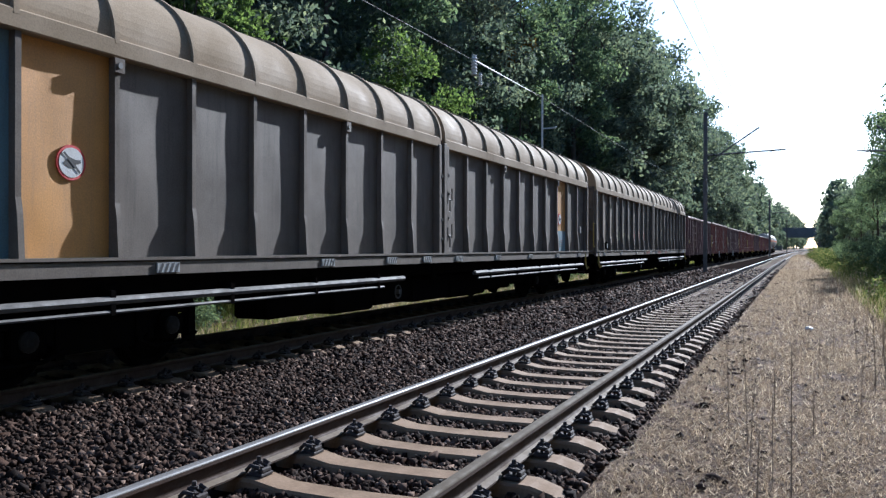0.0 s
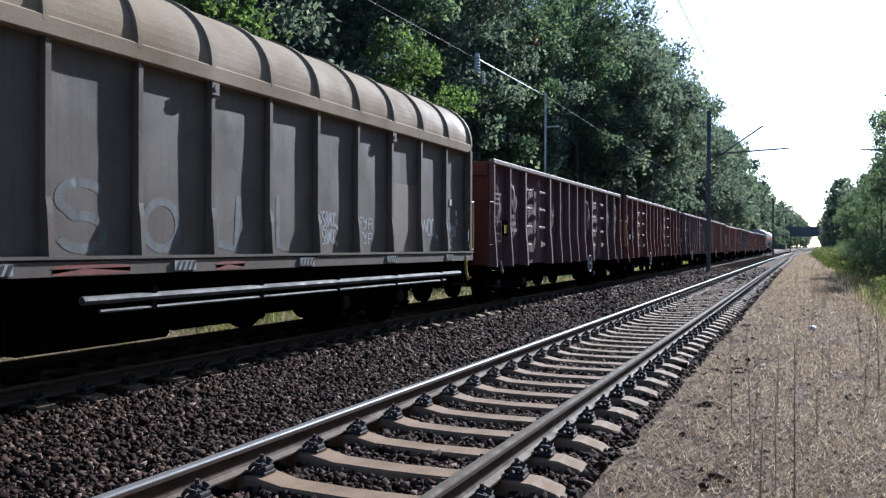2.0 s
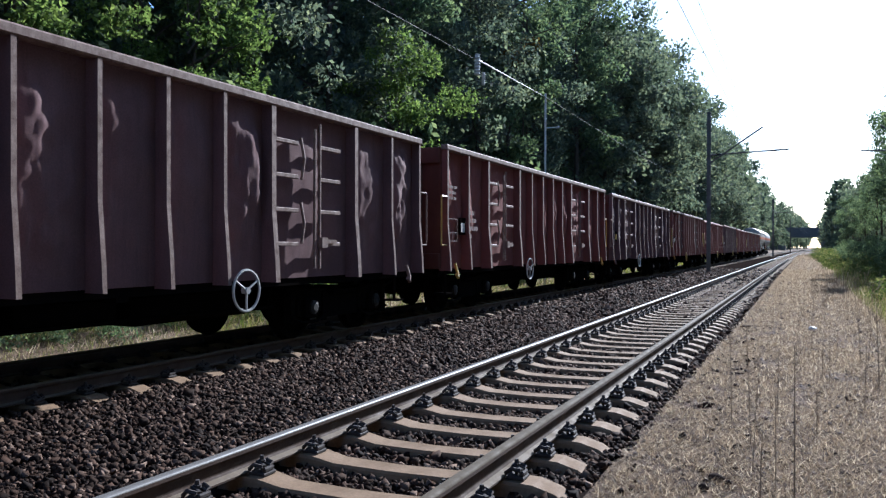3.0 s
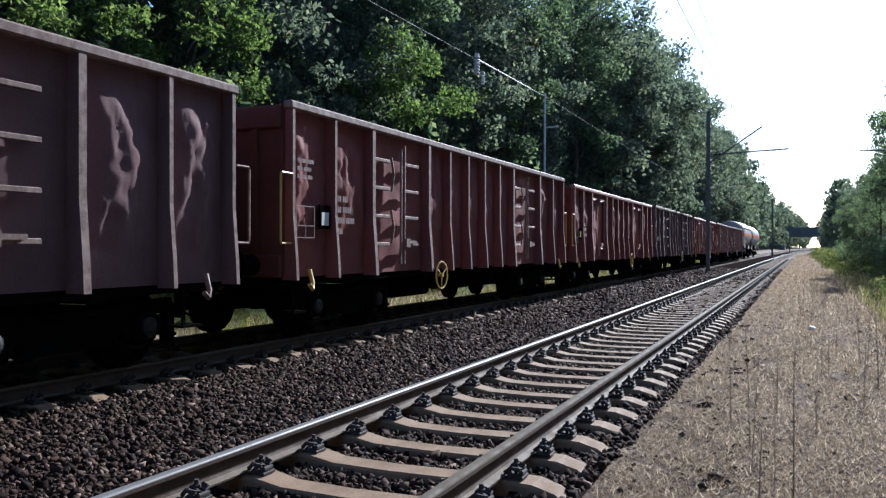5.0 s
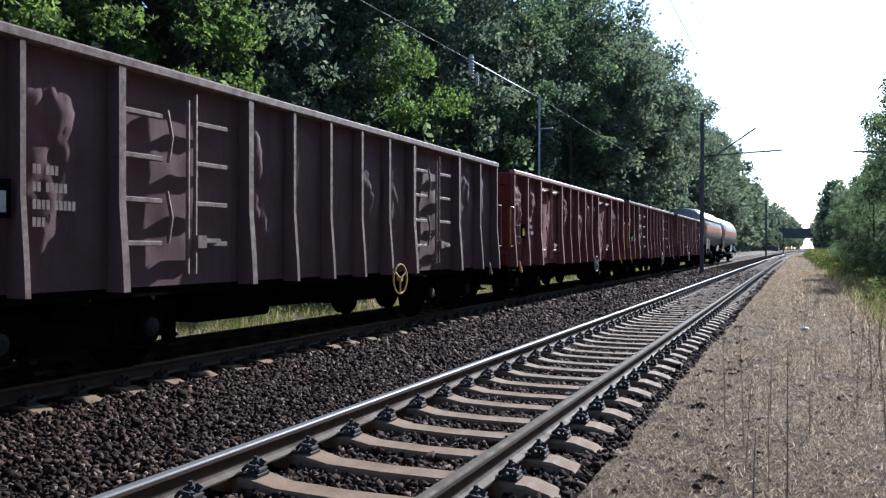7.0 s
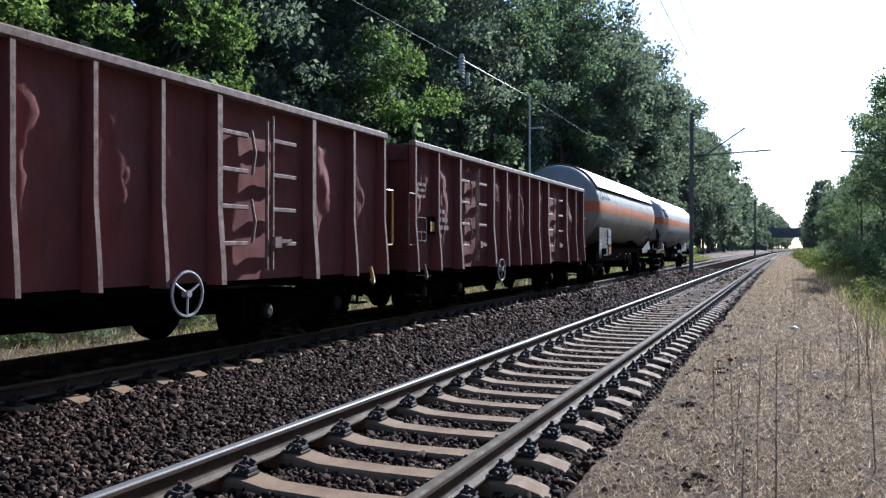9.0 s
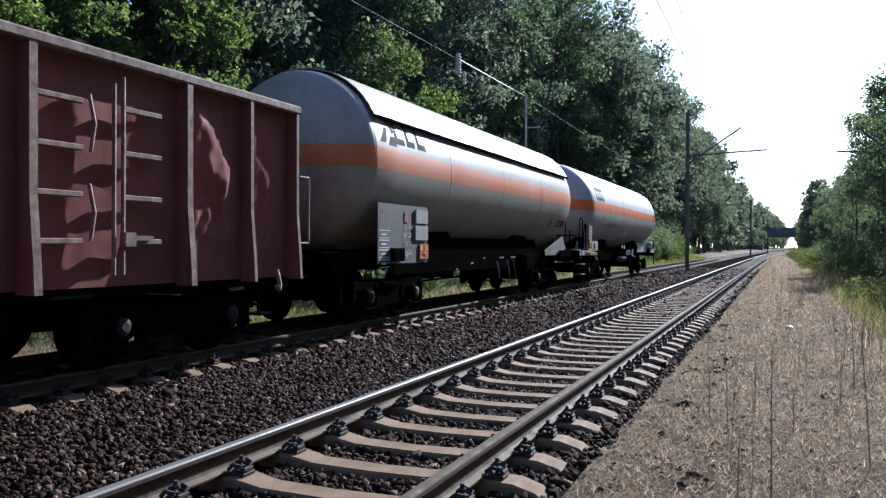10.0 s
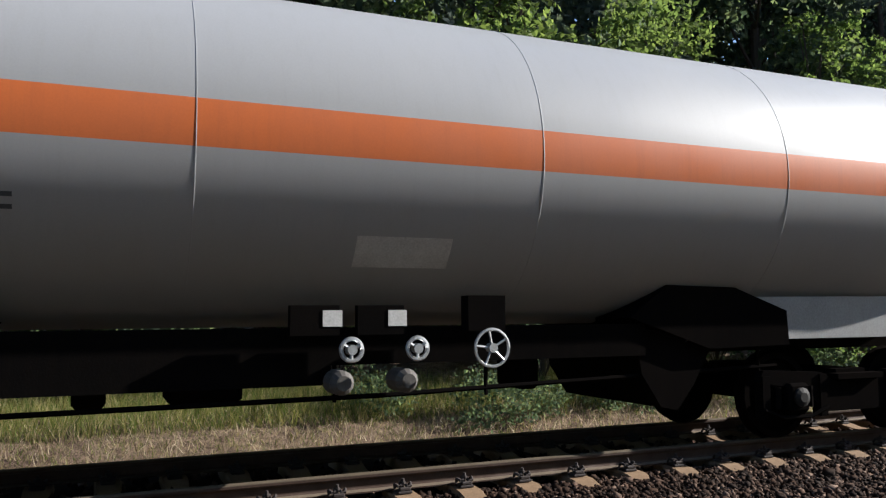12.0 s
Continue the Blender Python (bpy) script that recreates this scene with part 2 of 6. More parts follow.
M_STRAW = leaf_mat("dry_straw", [(0, (0.10, 0.072, 0.052)), (0.35, (0.27, 0.205, 0.145)), (0.75, (0.48, 0.39, 0.275)), (1, (0.78, 0.68, 0.52))], 0.5, (1.1, 1.04, 0.98))
M_STALK = weathered("dry_stalk", (0.22, 0.165, 0.115), (0.12, 0.085, 0.06), 0.9, grime=0.5, scale=8, relief=0)


# ---------------------------------------------------------------- mesh helpers
def part(name, bm, mats, parent=None, label="", smooth=False, m=None):
    """Links a bmesh as one mesh object, under a thing or part where one is given."""
    me = bpy.data.meshes.new(name)
    bm.normal_update()
    bm.to_mesh(me)
    bm.free()
    for mt in (mats if isinstance(mats, (list, tuple)) else [mats]):
        me.materials.append(mt)
    if smooth:
        for pl in me.polygons:
            pl.use_smooth = True
    ob = new(name, me)
    if parent is not None:
        ob.parent = parent
    if m is not None:
        ob.matrix_basis = m
    return tagged(ob, label)


def again(ob, m, parent=None):
    """Another piece on the same mesh."""
    o = new(ob.name.split(".")[0], ob.data)
    o.parent = parent if parent is not None else ob.parent
    o.matrix_basis = m
    return o


def box(bm, x0, x1, y0, y1, z0, z1, mi=0, bevel=0.0):
    vs = [bm.verts.new((x, y, z)) for z in (z0, z1) for y in (y0, y1) for x in (x0, x1)]
    fs = [bm.faces.new([vs[i] for i in q]) for q in ((0, 2, 3, 1), (4, 5, 7, 6), (0, 1, 5, 4), (2, 6, 7, 3), (0, 4, 6, 2), (1, 3, 7, 5))]
    for f in fs:
        f.material_index = mi
    if bevel:
        es = list({e for f in fs for e in f.edges})
        bmesh.ops.bevel(bm, geom=es, offset=bevel, segments=1, affect="EDGES")
    return bm


def boxes(*rows, bevel=0.0):
    bm = bmesh.new()
    for r in rows:
        box(bm, *r, bevel=bevel)
    return bm


def prism(bm, outline, y0, y1, mi=0, axis="y"):
    """A closed outline in x,z drawn along y (or in y,z along x)."""
    def at(a, b, s):
        return (a, s, b) if axis == "y" else (s, a, b)
    lo = [bm.verts.new(at(a, b, y0)) for a, b in outline]
    hi = [bm.verts.new(at(a, b, y1)) for a, b in outline]
    n = len(outline)
    fs = [bm.faces.new((lo[i], lo[(i + 1) % n], hi[(i + 1) % n], hi[i])) for i in range(n)]
    fs += [bm.faces.new(lo[::-1]), bm.faces.new(hi)]
    for f in fs:
        f.material_index = mi
    bmesh.ops.recalc_face_normals(bm, faces=fs)
    return fs


def tube(bm, pts, r, n=8, mi=0, r1=None):
    """A round bar along a line of points."""
    pts = [Vector(q) for q in pts]
    rings = []
    for i, q in enumerate(pts):
        d = (pts[min(i + 1, len(pts) - 1)] - pts[max(i - 1, 0)]).normalized()
        a = d.orthogonal().normalized() if not rings else (ref - d * ref.dot(d)).normalized()
        ref = a
        b = d.cross(a)
        k = r if r1 is None else r + (r1 - r) * i / (len(pts) - 1)
        rings.append([bm.verts.new(q + (a * math.cos(w) + b * math.sin(w)) * k) for w in (2 * math.pi * j / n for j in range(n))])
    for u, v in zip(rings, rings[1:]):
        for j in range(n):
            bm.faces.new((u[j], u[(j + 1) % n], v[(j + 1) % n], v[j])).material_index = mi
    for cap in (rings[0][::-1], rings[-1]):
        bm.faces.new(cap).material_index = mi
    return bm


def tubes(r, *lines, n=8):
    bm = bmesh.new()
    for l in lines:
        tube(bm, l, r, n)
    return bm


def lathe(bm, profile, n=24, axis="x", at=(0, 0, 0), mi=0):
    """A profile of (along, radius) turned about an axis."""
    rings = []
    for s, r in profile:
        ring = []
        for j in range(n):
            w = 2 * math.pi * j / n
            c, d = r * math.cos(w), r * math.sin(w)
            v = (s, c, d) if axis == "x" else (c, s, d) if axis == "y" else (c, d, s)
            ring.append(bm.verts.new(Vector(at) + Vector(v)))
        rings.append(ring)
    for u, v in zip(rings, rings[1:]):
        for j in range(n):
            bm.faces.new((u[j], u[(j + 1) % n], v[(j + 1) % n], v[j])).material_index = mi
    bm.faces.new(rings[0][::-1]).material_index = mi
    bm.faces.new(rings[-1]).material_index = mi
    bmesh.ops.recalc_face_normals(bm, faces=bm.faces[:])
    return bm


def wheel_bm(r, tube_r=0.016, spokes=3):
    """A hand wheel that faces +x."""
    bm = bmesh.new()
    ring = [(0, r * math.cos(a), r * math.sin(a)) for a in (2 * math.pi * i / 28 for i in range(29))]
    tube(bm, ring, tube_r, 6)
    for i in range(spokes):
        a = 2 * math.pi * i / spokes + 0.5
        tube(bm, [(0.0, 0, 0), (0, r * math.cos(a), r * math.sin(a))], tube_r * 0.8, 6)
    lathe(bm, [(-0.05, 0.04), (0.03, 0.04)], 10)
    return bm


def from_arrays(name, verts, faces, mat, parent=None):
    me = bpy.data.meshes.new(name)
    k = faces.shape[1]
    me.vertices.add(len(verts))
    me.vertices.foreach_set("co", verts.astype(np.float32).ravel())
    me.loops.add(faces.size)
    me.loops.foreach_set("vertex_index", faces.astype(np.int32).ravel())
    me.polygons.add(len(faces))
    me.polygons.foreach_set("loop_start", np.arange(0, faces.size, k, dtype=np.int32))
    me.polygons.foreach_set("loop_total", np.full(len(faces), k, dtype=np.int32))
    me.update(calc_edges=True)
    me.materials.append(mat)
    ob = new(name, me)
    if parent is not None:
        ob.parent = parent
    return ob


def blades(rng, pos, length, width, lean=0.5):
    """Upright blades of three points each, bent a little."""
    n = len(pos)
    a = rng.uniform(0, 2 * np.pi, n)
    side = np.stack([np.cos(a), np.sin(a), np.zeros(n)], 1) * (width * rng.uniform(0.6, 1.3, n))[:, None]
    tip = np.stack([rng.normal(0, lean, n), rng.normal(0, lean, n), np.ones(n)], 1)
    tip /= np.linalg.norm(tip, axis=1)[:, None]
    tip *= (length * rng.uniform(0.5, 1.3, n))[:, None]
    v = np.stack([pos - side / 2, pos + side / 2, pos + tip], 1).reshape(-1, 3)
    return v, np.arange(3 * n).reshape(-1, 3)


def leaves(rng, pos, size, up=0.4):
    """Diamond leaves, each turned its own way, folded a little along the midrib."""
    n = len(pos)
    d = rng.normal(0, 1, (n, 3))
    d[:, 2] -= 0.35
    d /= np.linalg.norm(d, axis=1)[:, None]
    nrm = rng.normal(0, 1, (n, 3))
    nrm[:, 2] += up * 2
    s = np.cross(d, nrm)
    s /= np.linalg.norm(s, axis=1)[:, None] + 1e-9
    l = (size * rng.uniform(0.6, 1.4, n))[:, None]
    w = l * 0.26
    v = np.stack([pos - d * l * 0.5, pos + s * w, pos + d * l * 0.5, pos - s * w], 1).reshape(-1, 3)
    return v, np.arange(4 * n).reshape(-1, 4)


# ---------------------------------------------------------------- ground and tracks
def ground_z(x, y):
    x -= bend(y)
    pts = [(-400, 1.5), (-30, 0.9), (-14, 0.35), (-9.5, -0.15), (-8.2, -0.45), (-7.2, -0.62), (0.95, -0.52), (1.14, -0.285), (1.30, -0.258), (1.6, -0.25), (3.2, -0.27), (4.5, -0.25), (8, 0.0), (30, 0.5), (400, 1.5)]
    return float(np.interp(x, [p[0] for p in pts], [p[1] for p in pts])) + 0.04 * noise.noise((x * 0.7, y * 0.35, 0)) * min(1, abs(x + 2.5) / 8)


def build_ground():
    xs = [-900, -400, -150, -60, -30, -20, -14, -11.5, -10.5, -9.5, -8.8, -8.2, -7.6, -7.2, -5, -2.5, 0, 0.95, 1.12, 1.36, 1.6, 1.9, 2.3, 2.8, 3.4, 4, 4.6, 5.3, 6.2, 8, 12, 20, 40, 150, 400, 900]
    ys = [-900, -300, -100, -50, -30, -20, -14, -10] + [-8 + 0.6 * i for i in range(90)] + [46 * 1.13 ** i for i in range(1, 27)] + [1600, 3000]
    v = np.array([(x + bend(y), y, ground_z(x + bend(y), y)) for y in ys for x in xs])
    w = len(xs)
    f = np.array([(j * w + i, j * w + i + 1, (j + 1) * w + i + 1, (j + 1) * w + i) for j in range(len(ys) - 1) for i in range(w - 1)])
    ob = from_arrays("ground", v, f, M_DIRT)
    for pl in ob.data.polygons:
        pl.use_smooth = True
    tagged(ob, "dry pale gravelly ground with straw beside the tracks", "ground", kind="structure")


def rail_profile():
    """Outline of a flat-bottom rail, its top at 0."""
    half = [(0.0, 0.0), (0.012, -0.0003), (0.020, -0.0012), (0.0255, -0.0030), (0.030, -0.0062), (0.0335, -0.0105), (0.0355, -0.016), (0.0355, -0.036), (0.012, -0.046), (0.008, -0.06), (0.008, -0.12), (0.016, -0.135), (0.07, -0.147), (0.07, -0.158)]
    return half + [(-x, z) for x, z in reversed(half) if x]


def rail(parent, x, z, label, top):
    bm = bmesh.new()
    ol = rail_profile()
    ys = [-60 + 4 * i for i in range(50)] + [160 + 20 * i for i in range(20)] + [600, 700, 850, 1000]
    rings = [[bm.verts.new((x + a + bend(y), y, z + b)) for a, b in ol] for y in ys]
    n = len(ol)
    for u, v in zip(rings, rings[1:]):
        for i in range(n):
            j = (i + 1) % n
            f = bm.faces.new((u[i], u[j], v[j], v[i]))
            az, bz = ol[i][1], ol[j][1]
            f.smooth = min(az, bz) > -0.017
            f.material_index = 1 if min(az, bz) > -0.0165 else 2 if -0.149 < min(az, bz) < -0.136 and max(az, bz) < -0.13 else 0
    bmesh.ops.recalc_face_normals(bm, faces=bm.faces[:])
    return part("rail", bm, [M_RUST, top, M_FOOT], parent, label)


def sleeper_mesh():
    """Concrete sleeper: high seats under the rails, a lower waist and sloping ends."""
    bm = bmesh.new()
    rows = [(-1.20, 0.092, -0.262, 0.13), (-1.14, 0.098, -0.222, 0.14), (-1.0, 0.103, -0.182, 0.15), (-0.62, 0.105, -0.168, 0.15), (-0.42, 0.095, -0.205, 0.13), (0, 0.09, -0.212, 0.12)]
    rows += [(-x, a, z, b) for x, a, z, b in reversed(rows[:-1])]
    rings = []
    for x, a, z, b in rows:
        rings.append([bm.verts.new((x, y, q)) for y, q in ((-b, -0.40), (-a - 0.012, z - 0.018), (-a, z), (a, z), (a + 0.012, z - 0.018), (b, -0.40))])
    for u, v in zip(rings, rings[1:]):
        for i in range(5):
            bm.faces.new((u[i], u[i + 1], v[i + 1], v[i]))
    bm.faces.new(rings[0])
    bm.faces.new(rings[-1])
    bmesh.ops.recalc_face_normals(bm, faces=bm.faces[:])
    return bm


def clip_mesh():
    """Rail fastening: shoulder plate, bent spring and screw."""
    bm = bmesh.new()
    box(bm, -0.06, 0.065, -0.065, 0.065, -0.175, -0.152, bevel=0.006)
    box(bm, 0.030, 0.062, -0.05, 0.05, -0.152, -0.120, bevel=0.008)
    tube(bm, [(-0.055, -0.055, -0.138), (-0.01, -0.072, -0.100), (0.04, -0.055, -0.112), (0.045, -0.025, -0.120), (-0.02, -0.022, -0.095),
              (-0.02, 0.022, -0.095), (0.045, 0.025, -0.120), (0.04, 0.055, -0.112), (-0.01, 0.072, -0.100), (-0.055, 0.055, -0.138)], 0.014, 5)
    lathe(bm, [(-0.15, 0.012), (-0.100, 0.012), (-0.100, 0.026), (-0.082, 0.026), (-0.082, 0.016), (-0.055, 0.013)], 6, "z")
    return bm


def build_track(name, x0, z0, y0, step, label, tops, first, count, clip_first, clips):
    track = tagged(new(name), label, "railway track", kind="structure")
    for s, top in zip((-1, 1), tops):
        rail(track, x0 + s * 0.7535, z0, "", top)
    rng = random.Random(len(label))
    sl = part("sleeper", sleeper_mesh(), M_CONCRETE, track, m=pose(x0, y0 + step * first, z0))
    for i in range(first + 1, first + count):
        again(sl, pose(x0 + bend(y0 + step * i) + rng.uniform(-0.012, 0.012), y0 + step * i + rng.uniform(-0.008, 0.008), z0 + rng.uniform(-0.004, 0.004), 0, 0, rng.uniform(-0.3, 0.3)))
    # sleepers further on, joined
    me = sl.data
    v = np.array([w.co for w in me.vertices])
    f = np.array([list(p.vertices) for p in me.polygons if len(p.vertices) == 4])
    far = range(first + count, first + count + 420)
    V = np.concatenate([v + (x0 + bend(y0 + step * i), y0 + step * i, z0) for i in far])
    F = np.concatenate([f + len(v) * k for k in range(len(far))])
    tagged(from_arrays("distant_sleepers", V, F, M_CONCRETE, track), "row of concrete sleepers running into the distance", kind="stuff")
    cl = None
    seats = [(s * 0.7535 + d * 0.118, 0 if d > 0 else 180) for s in (-1, 1) for d in (-1, 1)]
    for i in range(clip_first, clip_first + clips):
        for sx, turn in seats:
            m = pose(x0 + sx + bend(y0 + step * i), y0 + step * i, z0, 0, 0, turn)
            if cl is None:
                cl = part("rail_clip", clip_mesh(), M_CLIP, track, "rusty black spring clip with screw", m=m)
            else:
                again(cl, m)
    me = cl.data
    v = np.array([w.co for w in me.vertices])
    f4 = np.array([list(p.vertices) for p in me.polygons if len(p.vertices) == 4])
    V, F, k = [], [], 0
    for i in range(clip_first + clips, clip_first + clips + 90):
        for sx, turn in seats:
            V.append(v * ((1, 1, 1) if turn == 0 else (-1, -1, 1)) + (x0 + sx + bend(y0 + step * i), y0 + step * i, z0))
            F.append(f4 + len(v) * k)
            k += 1
    tagged(from_arrays("distant_clips", np.concatenate(V), np.concatenate(F), M_CLIP, track), "rail clips along the rails", kind="stuff")


def bed_z(x):
    """Top of the ballast across both tracks."""
    pts = [(-7.4, -0.60), (-6.55, -0.30), (-5.0, -0.275), (-3.55, -0.275), (-3.1, -0.30), (-2.4, -0.33), (-1.7, -0.29), (-1.35, -0.25), (-0.6, -0.25), (0, -0.275), (0.6, -0.25), (1.30, -0.27), (1.48, -0.34), (1.85, -0.48)]
    return np.interp(x, [p[0] for p in pts], [p[1] for p in pts])


def build_ballast():
    xs = [-7.4, -6.9, -6.55, -5.8, -5, -4.2, -3.55, -3.1, -2.4, -1.7, -1.35, -0.7, 0, 0.7, 1.3, 1.48, 1.85]
    ys = [-60 + 4 * i for i in range(50)] + [160 + 20 * i for i in range(20)] + [600, 700, 850, 1000]
    v = np.array([(x + bend(y), y, bed_z(x) - 0.012) for y in ys for x in xs])
    w = len(xs)
    f = np.array([(j * w + i, j * w + i + 1, (j + 1) * w + i + 1, (j + 1) * w + i) for j in range(len(ys) - 1) for i in range(w - 1)])
    tagged(from_arrays("ballast_bed", v, f, M_BALLAST_BED), "bed of dark brown crushed stone under both tracks", "ballast", kind="structure")
    rng = np.random.default_rng(5)
    cube = np.array([(x, y, z) for z in (-1, 1) for y in (-1, 1) for x in (-1, 1)], float)
    quads = np.array([(0, 2, 3, 1), (4, 5, 7, 6), (0, 1, 5, 4), (2, 6, 7, 3), (0, 4, 6, 2), (1, 3, 7, 5)])
    pos, size = [], []
    for (xa, xb, ya, yb, per, s) in ((1.22, 1.9, 1.5, 14, 30, 0.013), (1.15, 1.34, 1.5, 24, 110, 0.017), (-4.3, 1.24, 1.5, 9, 820, 0.0165), (-4.3, 1.24, 9, 17, 470, 0.0205), (-4.0, 1.25, 17, 34, 130, 0.032), (-7.2, -4.3, -6, 12, 60, 0.024), (-4.0, 1.25, 34, 60, 50, 0.045)):
        n = int((xb - xa) * (yb - ya) * per)
        p = np.stack([rng.uniform(xa, xb, n), rng.uniform(ya, yb, n), np.zeros(n)], 1)
        p[:, 2] = np.maximum(bed_z(p[:, 0]), -0.285 + 0.03 * (p[:, 0] > 1.4)) + rng.uniform(-0.012, 0.018, n) if xa > -4.5 else bed_z(p[:, 0]) + rng.uniform(-0.012, 0.018, n)
        pos.append(p)
        size.append(s * rng.lognormal(0, 0.28, n))
    pos, size = np.concatenate(pos), np.concatenate(size)
    on = np.ones(len(pos), bool)       # clear of the sleepers' tops and the rails
    for x0, y0, st in ((0, NEAR_Y, NEAR_S), (FAR_X, FAR_Y, FAR_S)):
        dy = np.abs((pos[:, 1] - y0 + st / 2) % st - st / 2)
        dx = np.abs(pos[:, 0] - x0)
        keep_few = rng.random(len(pos)) < 0.04
        on &= ~((dx < 1.15) & (dy < 0.105) & ~keep_few)
        on &= np.abs(dx - 0.7535) > 0.085
    pos, size = pos[on], size[on]
    n = len(pos)
    c = cube[None] * (1 + rng.uniform(-0.45, 0.25, (n, 8, 1))) * rng.uniform(0.65, 1.3, (n, 1, 3)) + rng.normal(0, 0.16, (n, 8, 3))
    a = rng.normal(0, 1, (n, 4))
    a /= np.linalg.norm(a, axis=1)[:, None]
    w, x, y, z = a.T
    R = np.stack([1 - 2 * (y * y + z * z), 2 * (x * y - z * w), 2 * (x * z + y * w), 2 * (x * y + z * w), 1 - 2 * (x * x + z * z), 2 * (y * z - x * w),
                  2 * (x * z - y * w), 2 * (y * z + x * w), 1 - 2 * (x * x + y * y)], 1).reshape(n, 3, 3)
    V = np.einsum("nij,nkj->nki", R, c) * size[:, None, None] + pos[:, None, :]
    F = (quads[None] + 8 * np.arange(n)[:, None, None]).reshape(-1, 4)
    tagged(from_arrays("ballast_stones", V.reshape(-1, 3), F, M_STONE), "loose dark brown crushed ballast stones around the sleepers", "ballast", kind="stuff")


# ---------------------------------------------------------------- overhead line, bridge
def build_mast(x, y, top, arm_z, arm_end, label, base=-0.55, r=0.15):
    mast = tagged(new("catenary_mast"), label, "catenary mast", "masts along the line")
    mast.matrix_basis = pose(x + bend(y), y, base)
    h = top - base
    bm = bmesh.new()
    ol = [(-r, -0.14), (r, -0.14), (r, -0.12), (0.012, -0.12), (0.012, 0.12), (r, 0.12), (r, 0.14), (-r, 0.14), (-r, 0.12), (-0.012, 0.12), (-0.012, -0.12), (-r, -0.12)]
    lo, hi = [bm.verts.new((a, b, 0.1)) for a, b in ol], [bm.verts.new((a, b, h)) for a, b in ol]
    for i in range(12):
        bm.faces.new((lo[i], lo[(i + 1) % 12], hi[(i + 1) % 12], hi[i]))
    bm.faces.new(hi)
    part("post", bm, M_MAST, mast)
    part("footing", boxes((-0.3, 0.3, -0.3, 0.3, 0, 0.3), bevel=0.03), M_CONCRETE, mast, "concrete footing")
    if arm_end:
        az = arm_z - base
        L = arm_end - x
        part("cantilever_tube", tubes(0.045, [(0.1, 0, az - 0.1), (L, 0, az + 0.05)]), M_MAST, mast)
        part("stay_tube", tubes(0.045, [(0.1, 0, az - 0.55), (L * 0.68, 0, az + 1.40)]), M_MAST, mast)
        part("registration_arm", tubes(0.016, [(L * 0.55, 0, az - 0.28), (L * 0.85, 0, az - 0.02)]), M_GALV, mast)
        bm = bmesh.new()
        for k in range(7):
            lathe(bm, [(k * 0.05, 0.03), (k * 0.05 + 0.012, 0.07), (k * 0.05 + 0.03, 0.03)], 10, "x", (0.35, 0, az - 0.09))
        part("insulator", bm, M_UNDER, mast, "dark ribbed insulator")
    return mast


def build_line():
    build_mast(-2.62, 49.8, 9.3, 6.85, 1.75, "dark steel mast with cantilever between the two tracks", r=0.105)
    build_mast(-2.7, 150.0, 9.6, 7.4, 1.75, "dark steel mast with cantilever between the two tracks")
    build_mast(-2.7, 262.0, 9.6, 7.4, 1.75, "distant dark steel mast between the two tracks")
    build_mast(8.4, 49.8, 7.0, 6.6, 5.35, "dark steel mast half hidden among trees beside the path", r=0.105)
    # slim pole behind the train
    pole = tagged(new("catenary_pole"), "slim galvanised pole with small bracket behind the far track", "catenary pole")
    pole.matrix_basis = pose(-8.0, 34.5, -0.5)
    part("post", boxes((-0.028, 0.028, -0.028, 0.028, 0, 8.6), (-0.045, 0.045, -0.005, 0.005, 0, 8.6)), M_WHITE, pole)
    part("bracket", boxes((0.05, 0.55, -0.02, 0.02, 7.05, 7.11)), M_GALV, pole)
    part("bracket_insulator", lathe(bmesh.new(), [(0.5, 0.02), (0.52, 0.06), (0.56, 0.03), (0.60, 0.06), (0.64, 0.02)], 10, "x", (0, 0, 7.08)), M_WHITE, pole, "white ribbed insulator")
    wires = [("contact_wire", 0.16, 6.30, 6.30, 0.007), ("messenger_wire", 0.10, 7.4, 7.2, 0.006), ("feeder_wire", -8.0, 7.96, 7.96, 0.009)]
    for name, x, z0, z1, r in wires:
        bm = bmesh.new()
        tube(bm, [(x + bend(y), y, z0 - (0.25 * abs(math.sin(math.pi * (y - 34.5) / 57)) if x < -7 else 0)) for y in (-40, -20, 0, 10, 18, 26.3, 34.5, 45, 60, 75, 91.5, 120, 240, 480)], r * 1.1, 5)
        ob = part(name, bm, M_WIRE, None, "taut overhead copper wire along the track")
        tagged(ob, category="overhead wire", group="overhead wires")
    part("jumper_bar", tubes(0.020, [(-0.02, -8.2, 8.40), (-0.02, 0, 8.46)], n=6), M_GALVDULL, pole, "grey bar along the wire")
    for y, z, k in ((26.3, 7.68, 1.25), (26.9, 7.30, 0.8)):
        prof = [(-0.3, 0.015), (-0.28, 0.06)] + [q for j in range(6) for q in ((-0.25 + j * 0.09, 0.085), (-0.21 + j * 0.09, 0.05))] + [(0.3, 0.06), (0.32, 0.015)]
        bm = lathe(bmesh.new(), [(a * k, r * k * 1.2) for a, r in prof], 12, "z", (-8.0, y, z))
        tagged(part("line_insulator", bm, M_WHITE, None, "white ribbed insulator on the overhead wire"), category="insulator", group="line insulators")


